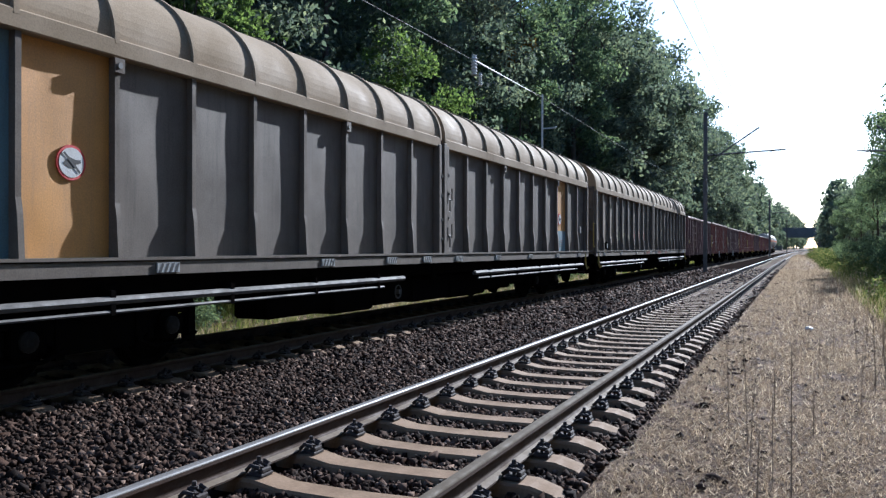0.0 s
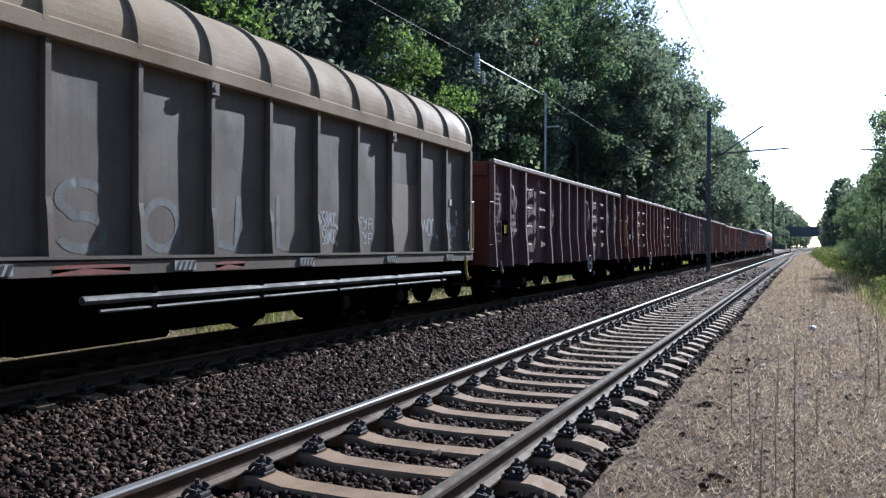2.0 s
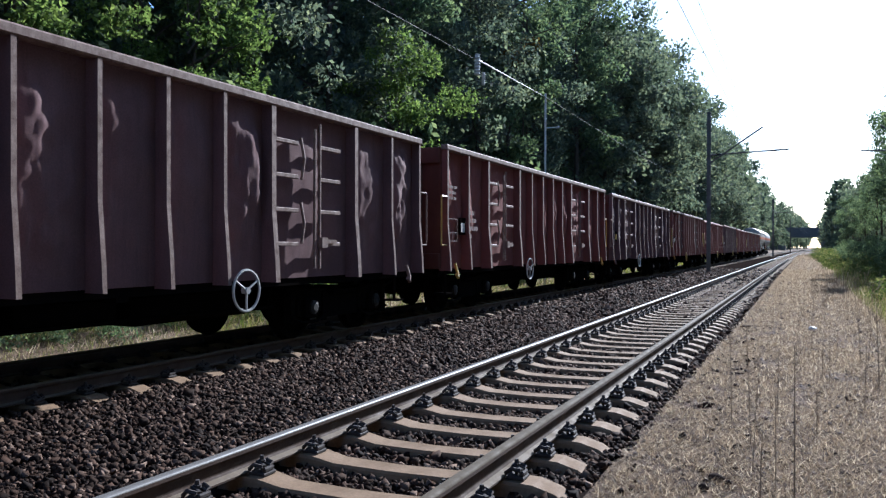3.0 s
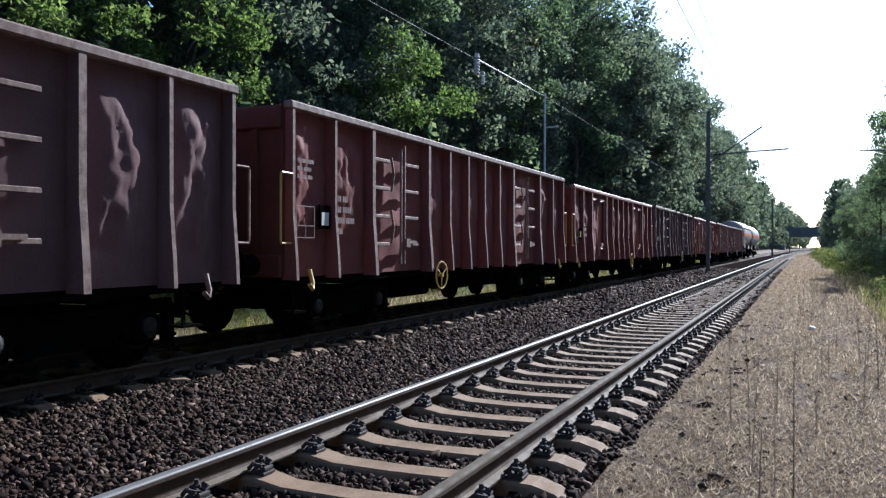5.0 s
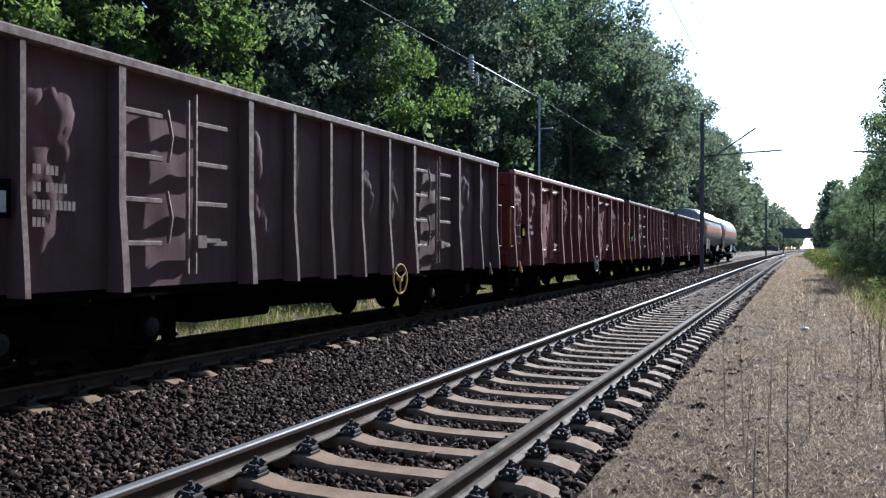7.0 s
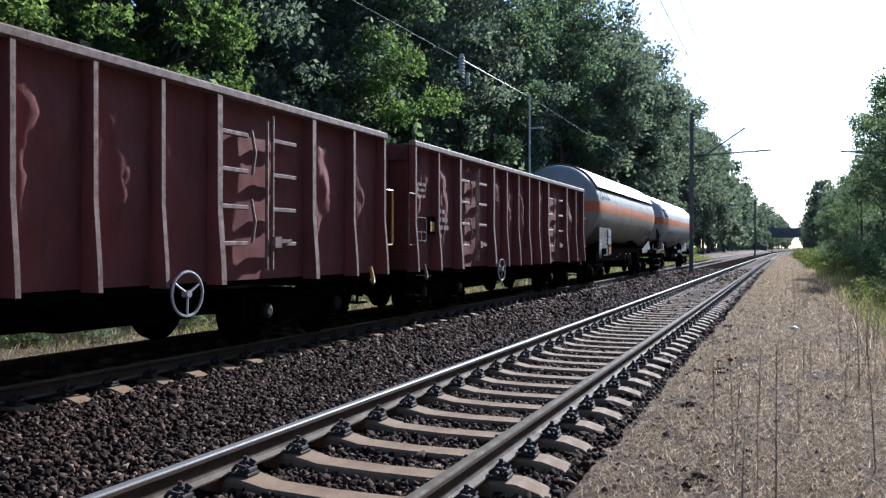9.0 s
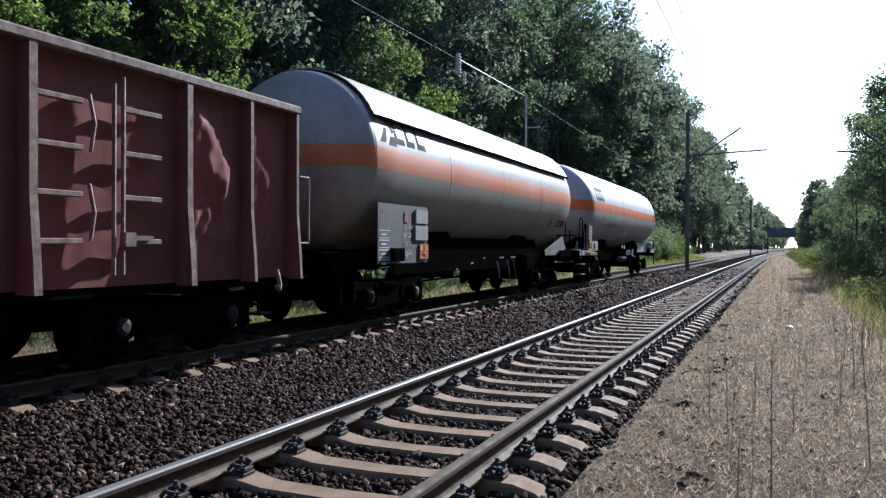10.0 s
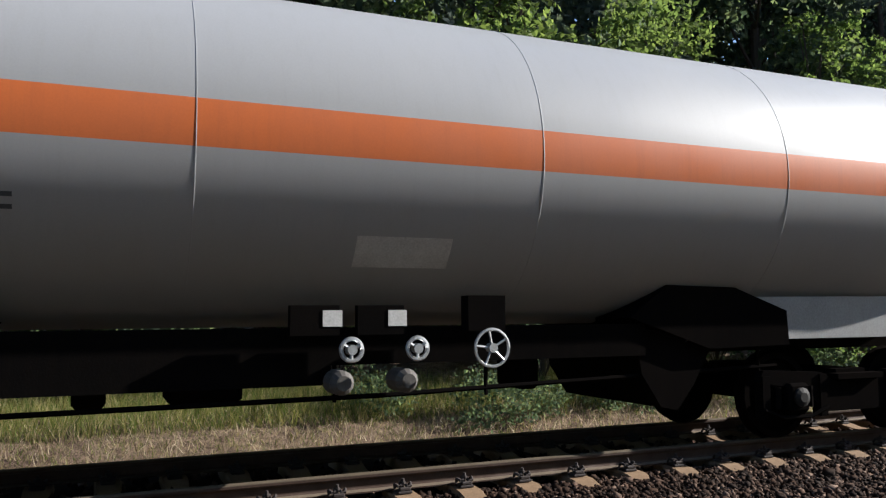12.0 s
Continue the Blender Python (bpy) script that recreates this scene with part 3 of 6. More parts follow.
def build_bridge():
    br = tagged(new("road_bridge"), "dark concrete road bridge spanning the railway far away", "bridge")
    br.matrix_basis = pose(bend(430), 430, 0)
    bm = bmesh.new()
    prism(bm, [(-34, 10.0), (30, 10.0), (30, 5.6), (9, 6.2), (-8, 6.3), (-14, 5.2), (-34, 4.6)], -5, 5)
    part("deck", bm, M_BRIDGE, br)
    part("parapet", boxes((-34, 30, -5.2, -4.9, 10.0, 11.0)), M_BRIDGE, br)
    for k in range(17):
        part("railing_post", boxes((-33 + 4 * k, -32.85 + 4 * k, -5.1, -4.95, 11.0, 11.6)), M_BRIDGE, br)
    part("abutment", boxes((-34, -10.5, -4.8, 4.8, -1, 5.3)), M_BRIDGE, br)
    part("abutment", boxes((5.5, 30, -4.8, 4.8, -1, 5.6)), M_BRIDGE, br)


build_ground()
build_line()
build_bridge()


# ---------------------------------------------------------------- the train
# A wagon's own space: y along the track from its middle, x towards the camera's side, z from the rail top.
def wagon_root(name, label, category, group):
    return tagged(new(name), label, category, group)


def bogie(parent, y, wheelbase=1.8, detail=True):
    """Two wheelsets in a pressed side frame, with springs and axle boxes. Returns the wheelsets."""
    bm = bmesh.new()
    for s in (-1, 1):
        x = s * 1.02
        ol = [(-1.38, 0.62), (-1.32, 0.74), (-0.5, 0.70), (-0.32, 0.60), (0.32, 0.60), (0.5, 0.70), (1.32, 0.74), (1.38, 0.62), (0.78, 0.52), (0.45, 0.28), (-0.45, 0.28), (-0.78, 0.52)]
        prism(bm, [(y + a, b) for a, b in ol], x - 0.04, x + 0.04, axis="x")
        for wy in (-wheelbase / 2, wheelbase / 2):
            box(bm, x - 0.09, x + 0.12, y + wy - 0.14, y + wy + 0.14, 0.30, 0.60, bevel=0.03)
            for k in (-0.40, 0.40):
                box(bm, x - 0.06, x + 0.06, y + wy + k - 0.05, y + wy + k + 0.05, 0.24, 0.68)
            tube(bm, [(x + 0.07, y + wy - 0.45, 0.34), (x + 0.07, y + wy - 0.2, 0.25), (x + 0.07, y + wy + 0.2, 0.25), (x + 0.07, y + wy + 0.45, 0.34)], 0.022, 6)
            for k in (-0.22, 0.22):
                tube(bm, [(x, y + wy + k, 0.34), (x, y + wy + k, 0.56)], 0.06, 8)
    box(bm, -1.0, 1.0, y - 0.22, y + 0.22, 0.36, 0.72)
    box(bm, 1.0, 1.13, y - 0.34, y + 0.34, 0.62, 0.68)
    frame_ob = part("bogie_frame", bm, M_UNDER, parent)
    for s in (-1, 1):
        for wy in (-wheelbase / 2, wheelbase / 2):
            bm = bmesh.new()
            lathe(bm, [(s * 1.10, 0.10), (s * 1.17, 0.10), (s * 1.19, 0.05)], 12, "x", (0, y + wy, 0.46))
            part("axle_cap", bm, M_AXLE, parent, "dark axle box cap")
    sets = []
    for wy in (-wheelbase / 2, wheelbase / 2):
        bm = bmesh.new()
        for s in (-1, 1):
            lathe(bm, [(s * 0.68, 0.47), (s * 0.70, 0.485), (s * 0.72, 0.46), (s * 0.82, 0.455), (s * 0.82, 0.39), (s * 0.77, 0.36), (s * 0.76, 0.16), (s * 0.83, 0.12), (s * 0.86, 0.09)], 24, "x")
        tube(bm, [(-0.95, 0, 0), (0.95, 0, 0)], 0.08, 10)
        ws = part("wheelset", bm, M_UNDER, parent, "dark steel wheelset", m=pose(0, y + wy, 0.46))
        sets.append(ws)
    return sets


def buffers(parent, end, z=1.06):
    """Two side buffers, the screw coupling and the hose at one end; end is the y of the headstock."""
    s = 1 if end > 0 else -1
    for x in (-0.875, 0.875):
        bm = bmesh.new()
        lathe(bm, [(end, 0.14), (end + s * 0.30, 0.13), (end + s * 0.30, 0.10), (end + s * 0.56, 0.10), (end + s * 0.57, 0.23), (end + s * 0.60, 0.23)], 16, "y", (x, 0, z))
        part("buffer", bm, M_UNDER, parent)
    bm = bmesh.new()
    tube(bm, [(0, end, z - 0.05), (0, end + s * 0.35, z - 0.1), (0.02, end + s * 0.6, z - 0.2)], 0.05, 6)
    tube(bm, [(0.4, end, z - 0.15), (0.42, end + s * 0.25, z - 0.4), (0.3, end + s * 0.5, z - 0.5), (0.1, end + s * 0.58, z - 0.35)], 0.025, 6)
    part("coupling", bm, M_UNDER, parent)


def handrail(parent, x, y, z0, z1, mat, out=0.13, name="handrail", along=-1):
    """A U of bent bar on a corner post."""
    bm = tubes(0.016, [(x, y, z0), (x, y + along * out, z0), (x, y + along * out * 1.05, z0 + 0.04), (x, y + along * out * 1.05, z1 - 0.04), (x, y + along * out, z1), (x, y, z1)], n=6)
    return part(name, bm, mat, parent, "bent handrail bar")


def scrawl(parent, mat, strokes, x, y, z, sy, sz, r=0.022, name="graffiti", label="sprayed graffiti strokes"):
    """Flat sprayed strokes on a side wall; strokes are lines in a unit box."""
    bm = bmesh.new()
    for st in strokes:
        knots = [Vector((x, y + a * sy, z + b * sz)) for a, b in st]
        pts = [p.lerp(q, k / 4) for p, q in zip(knots, knots[1:]) for k in range(4)] + knots[-1:]
        if x < 1.35:
            for q in pts:
                q.x = hood_skin(q.y, q.z) + 0.002
        L, Rr = [], []
        for i, q in enumerate(pts):
            d = pts[min(i + 1, len(pts) - 1)] - pts[max(i - 1, 0)]
            nrm = Vector((0, -d.z, d.y)).normalized() * r
            L.append(bm.verts.new(q + nrm))
            Rr.append(bm.verts.new(q - nrm))
        for i in range(len(pts) - 1):
            bm.faces.new((L[i], L[i + 1], Rr[i + 1], Rr[i]))
    return part(name, bm, mat, parent, label)


def arc(cx, cy, rx, ry, a0, a1, n=12):
    return [(cx + rx * math.cos(radians(a0 + (a1 - a0) * i / n)), cy + ry * math.sin(radians(a0 + (a1 - a0) * i / n))) for i in range(n + 1)]


def bars(parent, mat, x, rows, name="marking", label="rows of small painted markings"):
    """Plain bars in place of small writing: (y0, y1, z0, z1)."""
    bm = bmesh.new()
    for y0, y1, z0, z1 in rows:
        vs = [bm.verts.new((x, a, b)) for a, b in ((y0, z0), (y1, z0), (y1, z1), (y0, z1))]
        bm.faces.new(vs)
    return part(name, bm, mat, parent, label)


def text_lines(rng, y, z, lines, h, gap, char=0.55):
    """Bars of word length, line by line."""
    rows = []
    for i, words in enumerate(lines):
        a = y
        for w in words:
            L = w * h * char
            for c in range(w):
                rows.append((a + L * c / w, a + L * (c + 0.78) / w, z - i * (h + gap), z - i * (h + gap) + h))
            a += L + h * 0.5
    return rows


# --- wagon with sliding walls
HOOD_HALF = 11.07


def dent(u, w, y, z, seed, bulge, fine):
    """How far a sheet stands out at (u, w) of its width and height."""
    edge = min(1, 4 * u, 4 * (1 - u)) * min(1, 5 * w, 5 * (1 - w))
    d = noise.noise((y * 1.9 + seed * 7.3, z * 1.25, seed)) + fine * (0.62 * noise.noise((y * 5.2, z * 2.4 + seed * 3.1, seed)) + 0.42 * noise.noise((y * 11, z * 4.5, seed * 2)) + 0.26 * noise.noise((y * 19, z * 9, seed * 5)))
    d += bulge * math.sin(math.pi * u) ** 0.8 * math.sin(math.pi * w ** 1.35) ** 1.2
    return edge * d


def hood_skin(y, z):
    """The sliding wall's surface at a place, bay by bay."""
    half = 0 if y < 0.1 else 1
    start, bay = (-HOOD_HALF + 0.10, 0.17)[half], (HOOD_HALF - 0.27) / 10
    i = min(9, max(0, int((y - start) / bay)))
    u, w = min(1, max(0, (y - start) / bay - i)), min(1, max(0, (z - 1.2) / 2.0))
    return 1.332 + 0.009 * dent(u, w, y, z, i + 11 * half, 0.0, 0.45)


def dented_panel(x, y0, y1, z0, z1, seed, amp, ny=10, nz=18, bulge=0.0, fine=1.0):
    """A wall sheet with shallow bulges, fixed at its edges."""
    bm = bmesh.new()
    grid = []
    for j in range(nz + 1):
        row = []
        for i in range(ny + 1):
            u, w = i / ny, j / nz
            y, z = y0 + (y1 - y0) * u, z0 + (z1 - z0) * w
            row.append(bm.verts.new((x + amp * dent(u, w, y, z, seed, bulge, fine), y, z)))
        grid.append(row)
    for j in range(nz):
        for i in range(ny):
            bm.faces.new((grid[j][i], grid[j][i + 1], grid[j + 1][i + 1], grid[j + 1][i]))
    return bm


def roof_outline(n=40, inset=0.0):
    """Half ellipse over the eaves."""
    return [((1.40 - inset) * math.cos(math.pi * i / n), 3.28 + (0.98 - inset) * math.sin(math.pi * i / n) ** 0.85) for i in range(n + 1)]


def build_hood(label, bay_paint, extras):
    w = wagon_root("sliding_wall_wagon", label, "freight wagon", "wagons of the train")
    H = HOOD_HALF
    sets = []
    # underframe
    bm = bmesh.new()
    box(bm, -0.35, 0.35, -H, H, 0.75, 1.05)
    for s in (-1, 1):
        box(bm, s * 1.18 - 0.06, s * 1.18 + 0.06, -H, H, 0.82, 1.02)
    for y in (-H + 0.1, -4, 0, 4, H - 0.1):
        box(bm, -1.25, 1.25, y - 0.1, y + 0.1, 0.72, 1.04)
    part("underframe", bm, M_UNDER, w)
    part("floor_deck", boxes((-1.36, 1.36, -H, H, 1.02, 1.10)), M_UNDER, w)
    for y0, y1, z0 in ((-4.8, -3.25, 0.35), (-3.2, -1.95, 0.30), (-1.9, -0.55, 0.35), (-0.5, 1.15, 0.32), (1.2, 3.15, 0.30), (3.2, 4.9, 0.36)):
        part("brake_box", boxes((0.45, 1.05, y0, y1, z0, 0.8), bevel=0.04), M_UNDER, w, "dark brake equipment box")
    part("release_handle", wheel_bm(0.11, 0.012, 0), M_STEELWORN, w, "small round release handle", m=pose(1.12, -1.2, 0.55))
    part("air_tank", lathe(bmesh.new(), [(-0.6, 0.1), (-0.52, 0.2), (0.52, 0.2), (0.6, 0.1)], 14, "y", (0.85, 5.6, 0.6)), M_UNDER, w)
    for y in (-7.6, 7.6):
        sets += bogie(w, y)
    for e in (-H - 0.05, H + 0.05):
        buffers(w, e)
    # side sill, pale along its lower edge
    for s in (-1, 1):
        part("sill", boxes((s * 1.42 - 0.035, s * 1.42 + 0.035, -H, H, 1.035, 1.17)), M_HOODRIB, w, "pale grey side sill")
        part("sill_ledge", boxes((s * 1.40 - 0.05, s * 1.40 + 0.075, -H, H, 1.185, 1.215)), M_HOODRIB, w)
    # hazard blocks on the sill
    rng = random.Random(3)
    for y in (-9.9, -7.1, -4.0, -2.1, -0.75, 0.7, 2.9, 5.2, 7.6, 9.9):
        blk = part("sill_block", boxes((1.455, 1.475, y - 0.16, y + 0.16, 1.055, 1.155)), M_PALEGREY, w, "pale block with black stripes")
        bm = bmesh.new()
        for k in range(4):
            a = y - 0.14 + k * 0.075
            vs = [bm.verts.new((1.4775, q, z)) for q, z in ((a, 1.06), (a + 0.035, 1.06), (a + 0.075, 1.15), (a + 0.04, 1.15))]
            bm.faces.new(vs)
        part("stripe", bm, M_BLACK, blk)
    # running tubes below the sill
    for y0, y1 in ((-H + 0.6, -1.6), (1.6, H - 0.6)):
        part("guide_tube", tubes(0.042, [(1.42, y0, 0.80), (1.42, y1, 0.80)]), M_STEELWORN, w, "worn steel guide tube")
        part("lock_tube", tubes(0.018, [(1.43, y0 + 0.2, 0.69), (1.43, y1 - 0.7, 0.69)]), M_STEELWORN, w)
        for k in range(5):
            yy = y0 + (y1 - y0) * (0.1 + 0.2 * k)
            part("tube_bracket", boxes((1.2, 1.45, yy - 0.03, yy + 0.03, 0.66, 0.9)), M_UNDER, w)
    # walls, bay by bay, ribs and eaves
    for s in (-1, 1):
        for half, y0 in ((0, -H), (1, 0.0)):
            ya = y0 + (0.10 if half == 0 else 0.17)
            yb = ya + H - 0.27
            n = 10
            for i in range(n):
                a, b = ya + (yb - ya) * i / n, ya + (yb - ya) * (i + 1) / n
                if s > 0:
                    paint = bay_paint.get((half, i), M_HOOD)
                    part("wall_panel", dented_panel(1.332, a, b, 1.2, 3.2, i + 11 * half, 0.009, 16, 28, 0.0, 0.45), paint, w, "", True)
                    if i:
                        bm = bmesh.new()
                        prism(bm, [(1.30, 1.215), (1.458, 1.215), (1.435, 1.60), (1.412, 1.74), (1.412, 3.2), (1.30, 3.2)], a - 0.03, a + 0.03)
                        part("rib", bm, M_HOODRIB, w)
            if s < 0:
                part("wall_panel", boxes((-1.38, -1.33, ya, yb, 1.2, 3.2)), M_HOOD, w)
            for yy in (ya, yb):
                part("corner_post", boxes((s * 1.395 - 0.065, s * 1.395 + 0.065, yy - 0.055, yy + 0.055, 1.2, 3.2), bevel=0.01), M_HOODRIB, w)
            part("eave_beam", boxes((s * 1.39 - 0.07, s * 1.39 + 0.05, ya - 0.06, yb + 0.06, 3.15, 3.33), bevel=0.015), M_HOODROOF, w, "pale eave beam")
    for half, y0 in ((0, -H), (1, 0.0)):
        ya = y0 + (0.04 if half == 0 else 0.11)
        yb = ya + H - 0.15
        ol = roof_outline()
        bm = bmesh.new()
        prism(bm, ol, ya, yb)
        part("roof", bm, M_HOODROOF, w, "curved pale weathered roof", False)
        for i in range(11):
            y = ya + (yb - ya) * i / 10
            bm = bmesh.new()
            prev = None
            k = 1.03 if i in (0, 10) else 1.03
            for x, z in ol:
                cur = [bm.verts.new((x * f, y + d, 3.28 + (z - 3.28) * f)) for f, d in ((0.99, -0.03), (k, -0.03), (k, 0.03), (0.99, 0.03))]
                if prev:
                    for q in range(3):
                        bm.faces.new((prev[q], prev[q + 1], cur[q + 1], cur[q]))
                prev = cur
            bmesh.ops.recalc_face_normals(bm, faces=bm.faces[:])
            part("roof_rib", bm, M_HOODROOF, w)
    for e in (-H, H):
        part("end_wall", boxes((-1.36, 1.36, e - 0.04, e + 0.04, 1.1, 3.3)), M_HOODRIB, w)
        for z in (1.15, 1.85, 2.55, 3.2):
            part("end_rib", boxes((-1.34, 1.34, e - 0.09, e + 0.09, z, z + 0.08), bevel=0.015), M_HOODRIB, w)
        for x in (-0.75, 0.75):
            part("end_rib", boxes((x - 0.04, x + 0.04, e - 0.07, e + 0.07, 1.2, 3.2)), M_HOODRIB, w)
    part("centre_post", boxes((1.34, 1.47, -0.02, 0.10, 1.2, 3.24), bevel=0.01), M_HOODRIB, w)
    for z in (1.45, 1.8, 2.25, 2.6):
        part("lock_bolt", boxes((1.42, 1.47, -0.11, -0.08, z, z + 0.05)), M_STEELWORN, w)
        part("lock_bolt", boxes((1.42, 1.47, 0.20, 0.23, z + 0.04, z + 0.09)), M_STEELWORN, w)
    for z0 in (1.30, 1.98):
        handrail(w, 1.43, -0.10, z0, z0 + 0.24, M_STEELWORN, 0.10, along=-1)
        handrail(w, 1.43, 0.23, z0, z0 + 0.24, M_STEELWORN, 0.10, along=1)
    part("lock_lever", tubes(0.012, [(1.49, 0.28, 1.5), (1.49, 0.28, 1.75)], [(1.49, 0.28, 2.2), (1.49, 0.28, 2.42)], n=6), M_UNDER, w)
    for y in (-7.73, -3.41, 3.41, 7.73):
        lug = part("eave_lug", boxes((1.412, 1.448, y - 0.06, y + 0.06, 3.0, 3.14)), M_HOODRIB, w)
        part("lug_hole", lathe(bmesh.new(), [(1.45, 0.03), (1.457, 0.03)], 12, "x", (0, y, 3.07)), M_BLACK, lug)
    handrail(w, 1.40, -H + 0.05, 1.35, 2.1, M_YELLOW, 0.2, along=-1)
    handrail(w, 1.40, H - 0.05, 1.25, 2.2, M_YELLOW, 0.2, along=1)
    handrail(w, 1.44, H - 0.1, 2.05, 2.4, M_STEELWORN, 0.12, along=-1)
    for e in (-H + 0.35, H - 0.35):
        part("rope_hook", tubes(0.03, [(1.44, e, 1.15), (1.46, e, 0.80), (1.50, e, 0.66), (1.54, e + 0.04, 0.72)], n=6), M_YELLOW, w, "yellow rope hook")
        part("foot_step", boxes((1.15, 1.42, e - 0.2 if e > 0 else e - 0.1, e + 0.1 if e > 0 else e + 0.2, 0.55, 0.58), (1.36, 1.40, e - 0.02, e + 0.02, 0.55, 1.05)), M_UNDER, w)
    extras(w)
    return w, sets


def no_handling_sign(w, y, z):
    disc = part("warning_sign", lathe(bmesh.new(), [(1.336, 0.165), (1.347, 0.162)], 28, "x", (0, y, z)), M_RED, w, "round white warning sign with red rim")
    part("sign_face", lathe(bmesh.new(), [(1.346, 0.138), (1.350, 0.138)], 28, "x", (0, y, z)), M_WHITE, disc)
    bm = bmesh.new()
    vs = [bm.verts.new((1.3525, y + a, z + b)) for a, b in ((-0.10, -0.01), (-0.03, 0.05), (0.04, 0.03), (0.10, 0.03), (0.10, 0.0), (0.02, -0.02), (0.05, -0.05), (-0.03, -0.05))]
    bm.faces.new(vs)
    part("pictogram", bm, M_BLACK, disc)
    scrawl(disc, M_BLACK, [[(0, 1), (1, 0)]], 1.355, y - 0.09, z - 0.09, 0.18, 0.18, 0.012, "cross_bar", "")


def hood_one_marks(w):
    first, second = -HOOD_HALF + 0.1 + 1.08 * 2, 0.17 + 1.08 * 7
    no_handling_sign(w, first + 0.60, 2.09)
    no_handling_sign(w, second + 0.46, 2.10)
    rng = random.Random(1)
    low = part("painted_field", dented_panel(1.350, second + 0.04, second + 1.02, 1.22, 1.78, 3, 0.004, 4, 4), M_BLUEBAY, w, "pale blue painted lower field")
    bars(w, M_WHITEINK, 1.360, [(second + 0.4, second + 0.7, 1.44, 1.46), (second + 0.4, second + 0.7, 1.50, 1.52), (second + 0.4, second + 0.65, 1.36, 1.38)])
    bars(w, M_WHITEINK, 1.505, text_lines(rng, -5.2, 1.18, [[4, 3]], 0.025, 0.03) + text_lines(rng, -3.8, 1.18, [[5]], 0.025, 0.03))
    part("paper_holder", boxes((1.35, 1.38, second + 1.066 + 1.55, second + 1.066 + 1.66, 1.75, 1.95)), M_PALEGREY, w, "small pale document holder")


def hood_two_marks(w):
    H = HOOD_HALF
    # worn tags, olive, red and white
    x = 1.346
    b = 1.08
    def bay(half, i):
        return (-H + 0.1 if half == 0 else 0.17) + b * i
    s_loop = arc(0.5, 0.75, 0.42, 0.25, 20, 200) + arc(0.5, 0.25, 0.42, 0.25, 110, -160)
    o_loop = arc(0.5, 0.5, 0.42, 0.5, 0, 360, 20)
    d_loop = arc(0.4, 0.3, 0.35, 0.3, 0, 360, 16)
    scrawl(w, M_SPRAYY, [s_loop], x, bay(0, 3) + 0.1, 1.55, 0.55, 0.42, 0.035)
    scrawl(w, M_SPRAYY, [o_loop], x, bay(0, 3) + 0.72, 1.6, 0.22, 0.3, 0.03)
    scrawl(w, M_SPRAYY, [d_loop, [(0.72, 0.3), (0.74, 0.7), (0.85, 1.0), (1.0, 0.95)]], x, bay(0, 4) + 0.1, 1.5, 0.5, 0.7, 0.035)
    scrawl(w, M_SPRAYY, [arc(0.3, 0.6, 0.3, 0.3, 200, 20), arc(0.3, 0.2, 0.3, 0.25, 90, -120)], x, bay(0, 4) + 0.55, 1.5, 0.3, 0.4, 0.03)
    scrawl(w, M_SPRAYY, [o_loop, [(1.3, 0.9), (1.3, 0.1), (1.7, 0.5), (1.3, 0.9)]], x, bay(0, 5) + 0.1, 1.52, 0.3, 0.35, 0.03)
    for k, (half, i) in enumerate(((0, 6), (0, 7), (0, 8))):
        scrawl(w, M_SPRAYR, [[(0, 0.1), (0.2, 0.9), (0.45, 0.3), (0.7, 1.0), (1, 0.1)], [(0, 0.0), (1, 0.05)], [(0.1, 0.5), (0.9, 0.62)]], x, bay(half, i) + 0.14, 1.6, 0.5, 0.38, 0.045)
    # three-letter tags, looped tags and large faint letters
    fya = [[(0.02, 1), (0.05, 0)], [(0, 0.95), (0.3, 1)], [(0, 0.5), (0.22, 0.55)], [(0.36, 1), (0.46, 0.5), (0.62, 0.95)], [(0.60, 1.0), (0.52, 0.1), (0.40, 0.05)], [(0.72, 0), (0.76, 0.95), (1.0, 0.9), (1.0, 0)], [(0.74, 0.45), (1.0, 0.5)]]
    for half, i, z in ((0, 7, 1.27), (1, 0, 1.30), (1, 0, 1.47), (1, 0, 1.64), (1, 6, 1.34), (1, 6, 1.57)):
        scrawl(w, M_SPRAYW, fya, x, bay(half, i) + 0.12, z, 0.42, 0.15 if half and not i else 0.18, 0.011)
    ring = arc(0.08, 0.5, 0.08, 0.45, 50, 350)
    loops = [ring, arc(0.27, 0.72, 0.07, 0.25, 30, 230) + arc(0.27, 0.25, 0.08, 0.25, 90, -150), [(0.42, 0), (0.42, 1)], arc(0.44, 0.75, 0.08, 0.22, 90, -90), arc(0.44, 0.25, 0.09, 0.25, 90, -90), [(0.58, 0), (0.60, 1), (0.68, 0.1), (0.71, 1)], arc(0.81, 0.5, 0.07, 0.45, 0, 360), arc(0.97, 0.5, 0.07, 0.45, 30, 330), [(1.05, 0.2), (1.1, -0.1), (1.14, 0.15), (1.18, -0.2)]]
    for z in (1.34, 1.58):
        scrawl(w, M_SPRAYW, loops, x, bay(1, 5) + 0.12, z, 0.42, 0.22, 0.011)
    spr = [arc(0.10, 0.75, 0.10, 0.25, 30, 220) + arc(0.10, 0.25, 0.11, 0.25, 90, -150), [(0.30, 0), (0.30, 1)], arc(0.32, 0.75, 0.10, 0.25, 90, -90), [(0.50, 0), (0.52, 1), (0.62, 0.1), (0.66, 1)], arc(0.78, 0.5, 0.06, 0.5, 100, 260), arc(0.93, 0.55, 0.08, 0.42, -20, 300)]
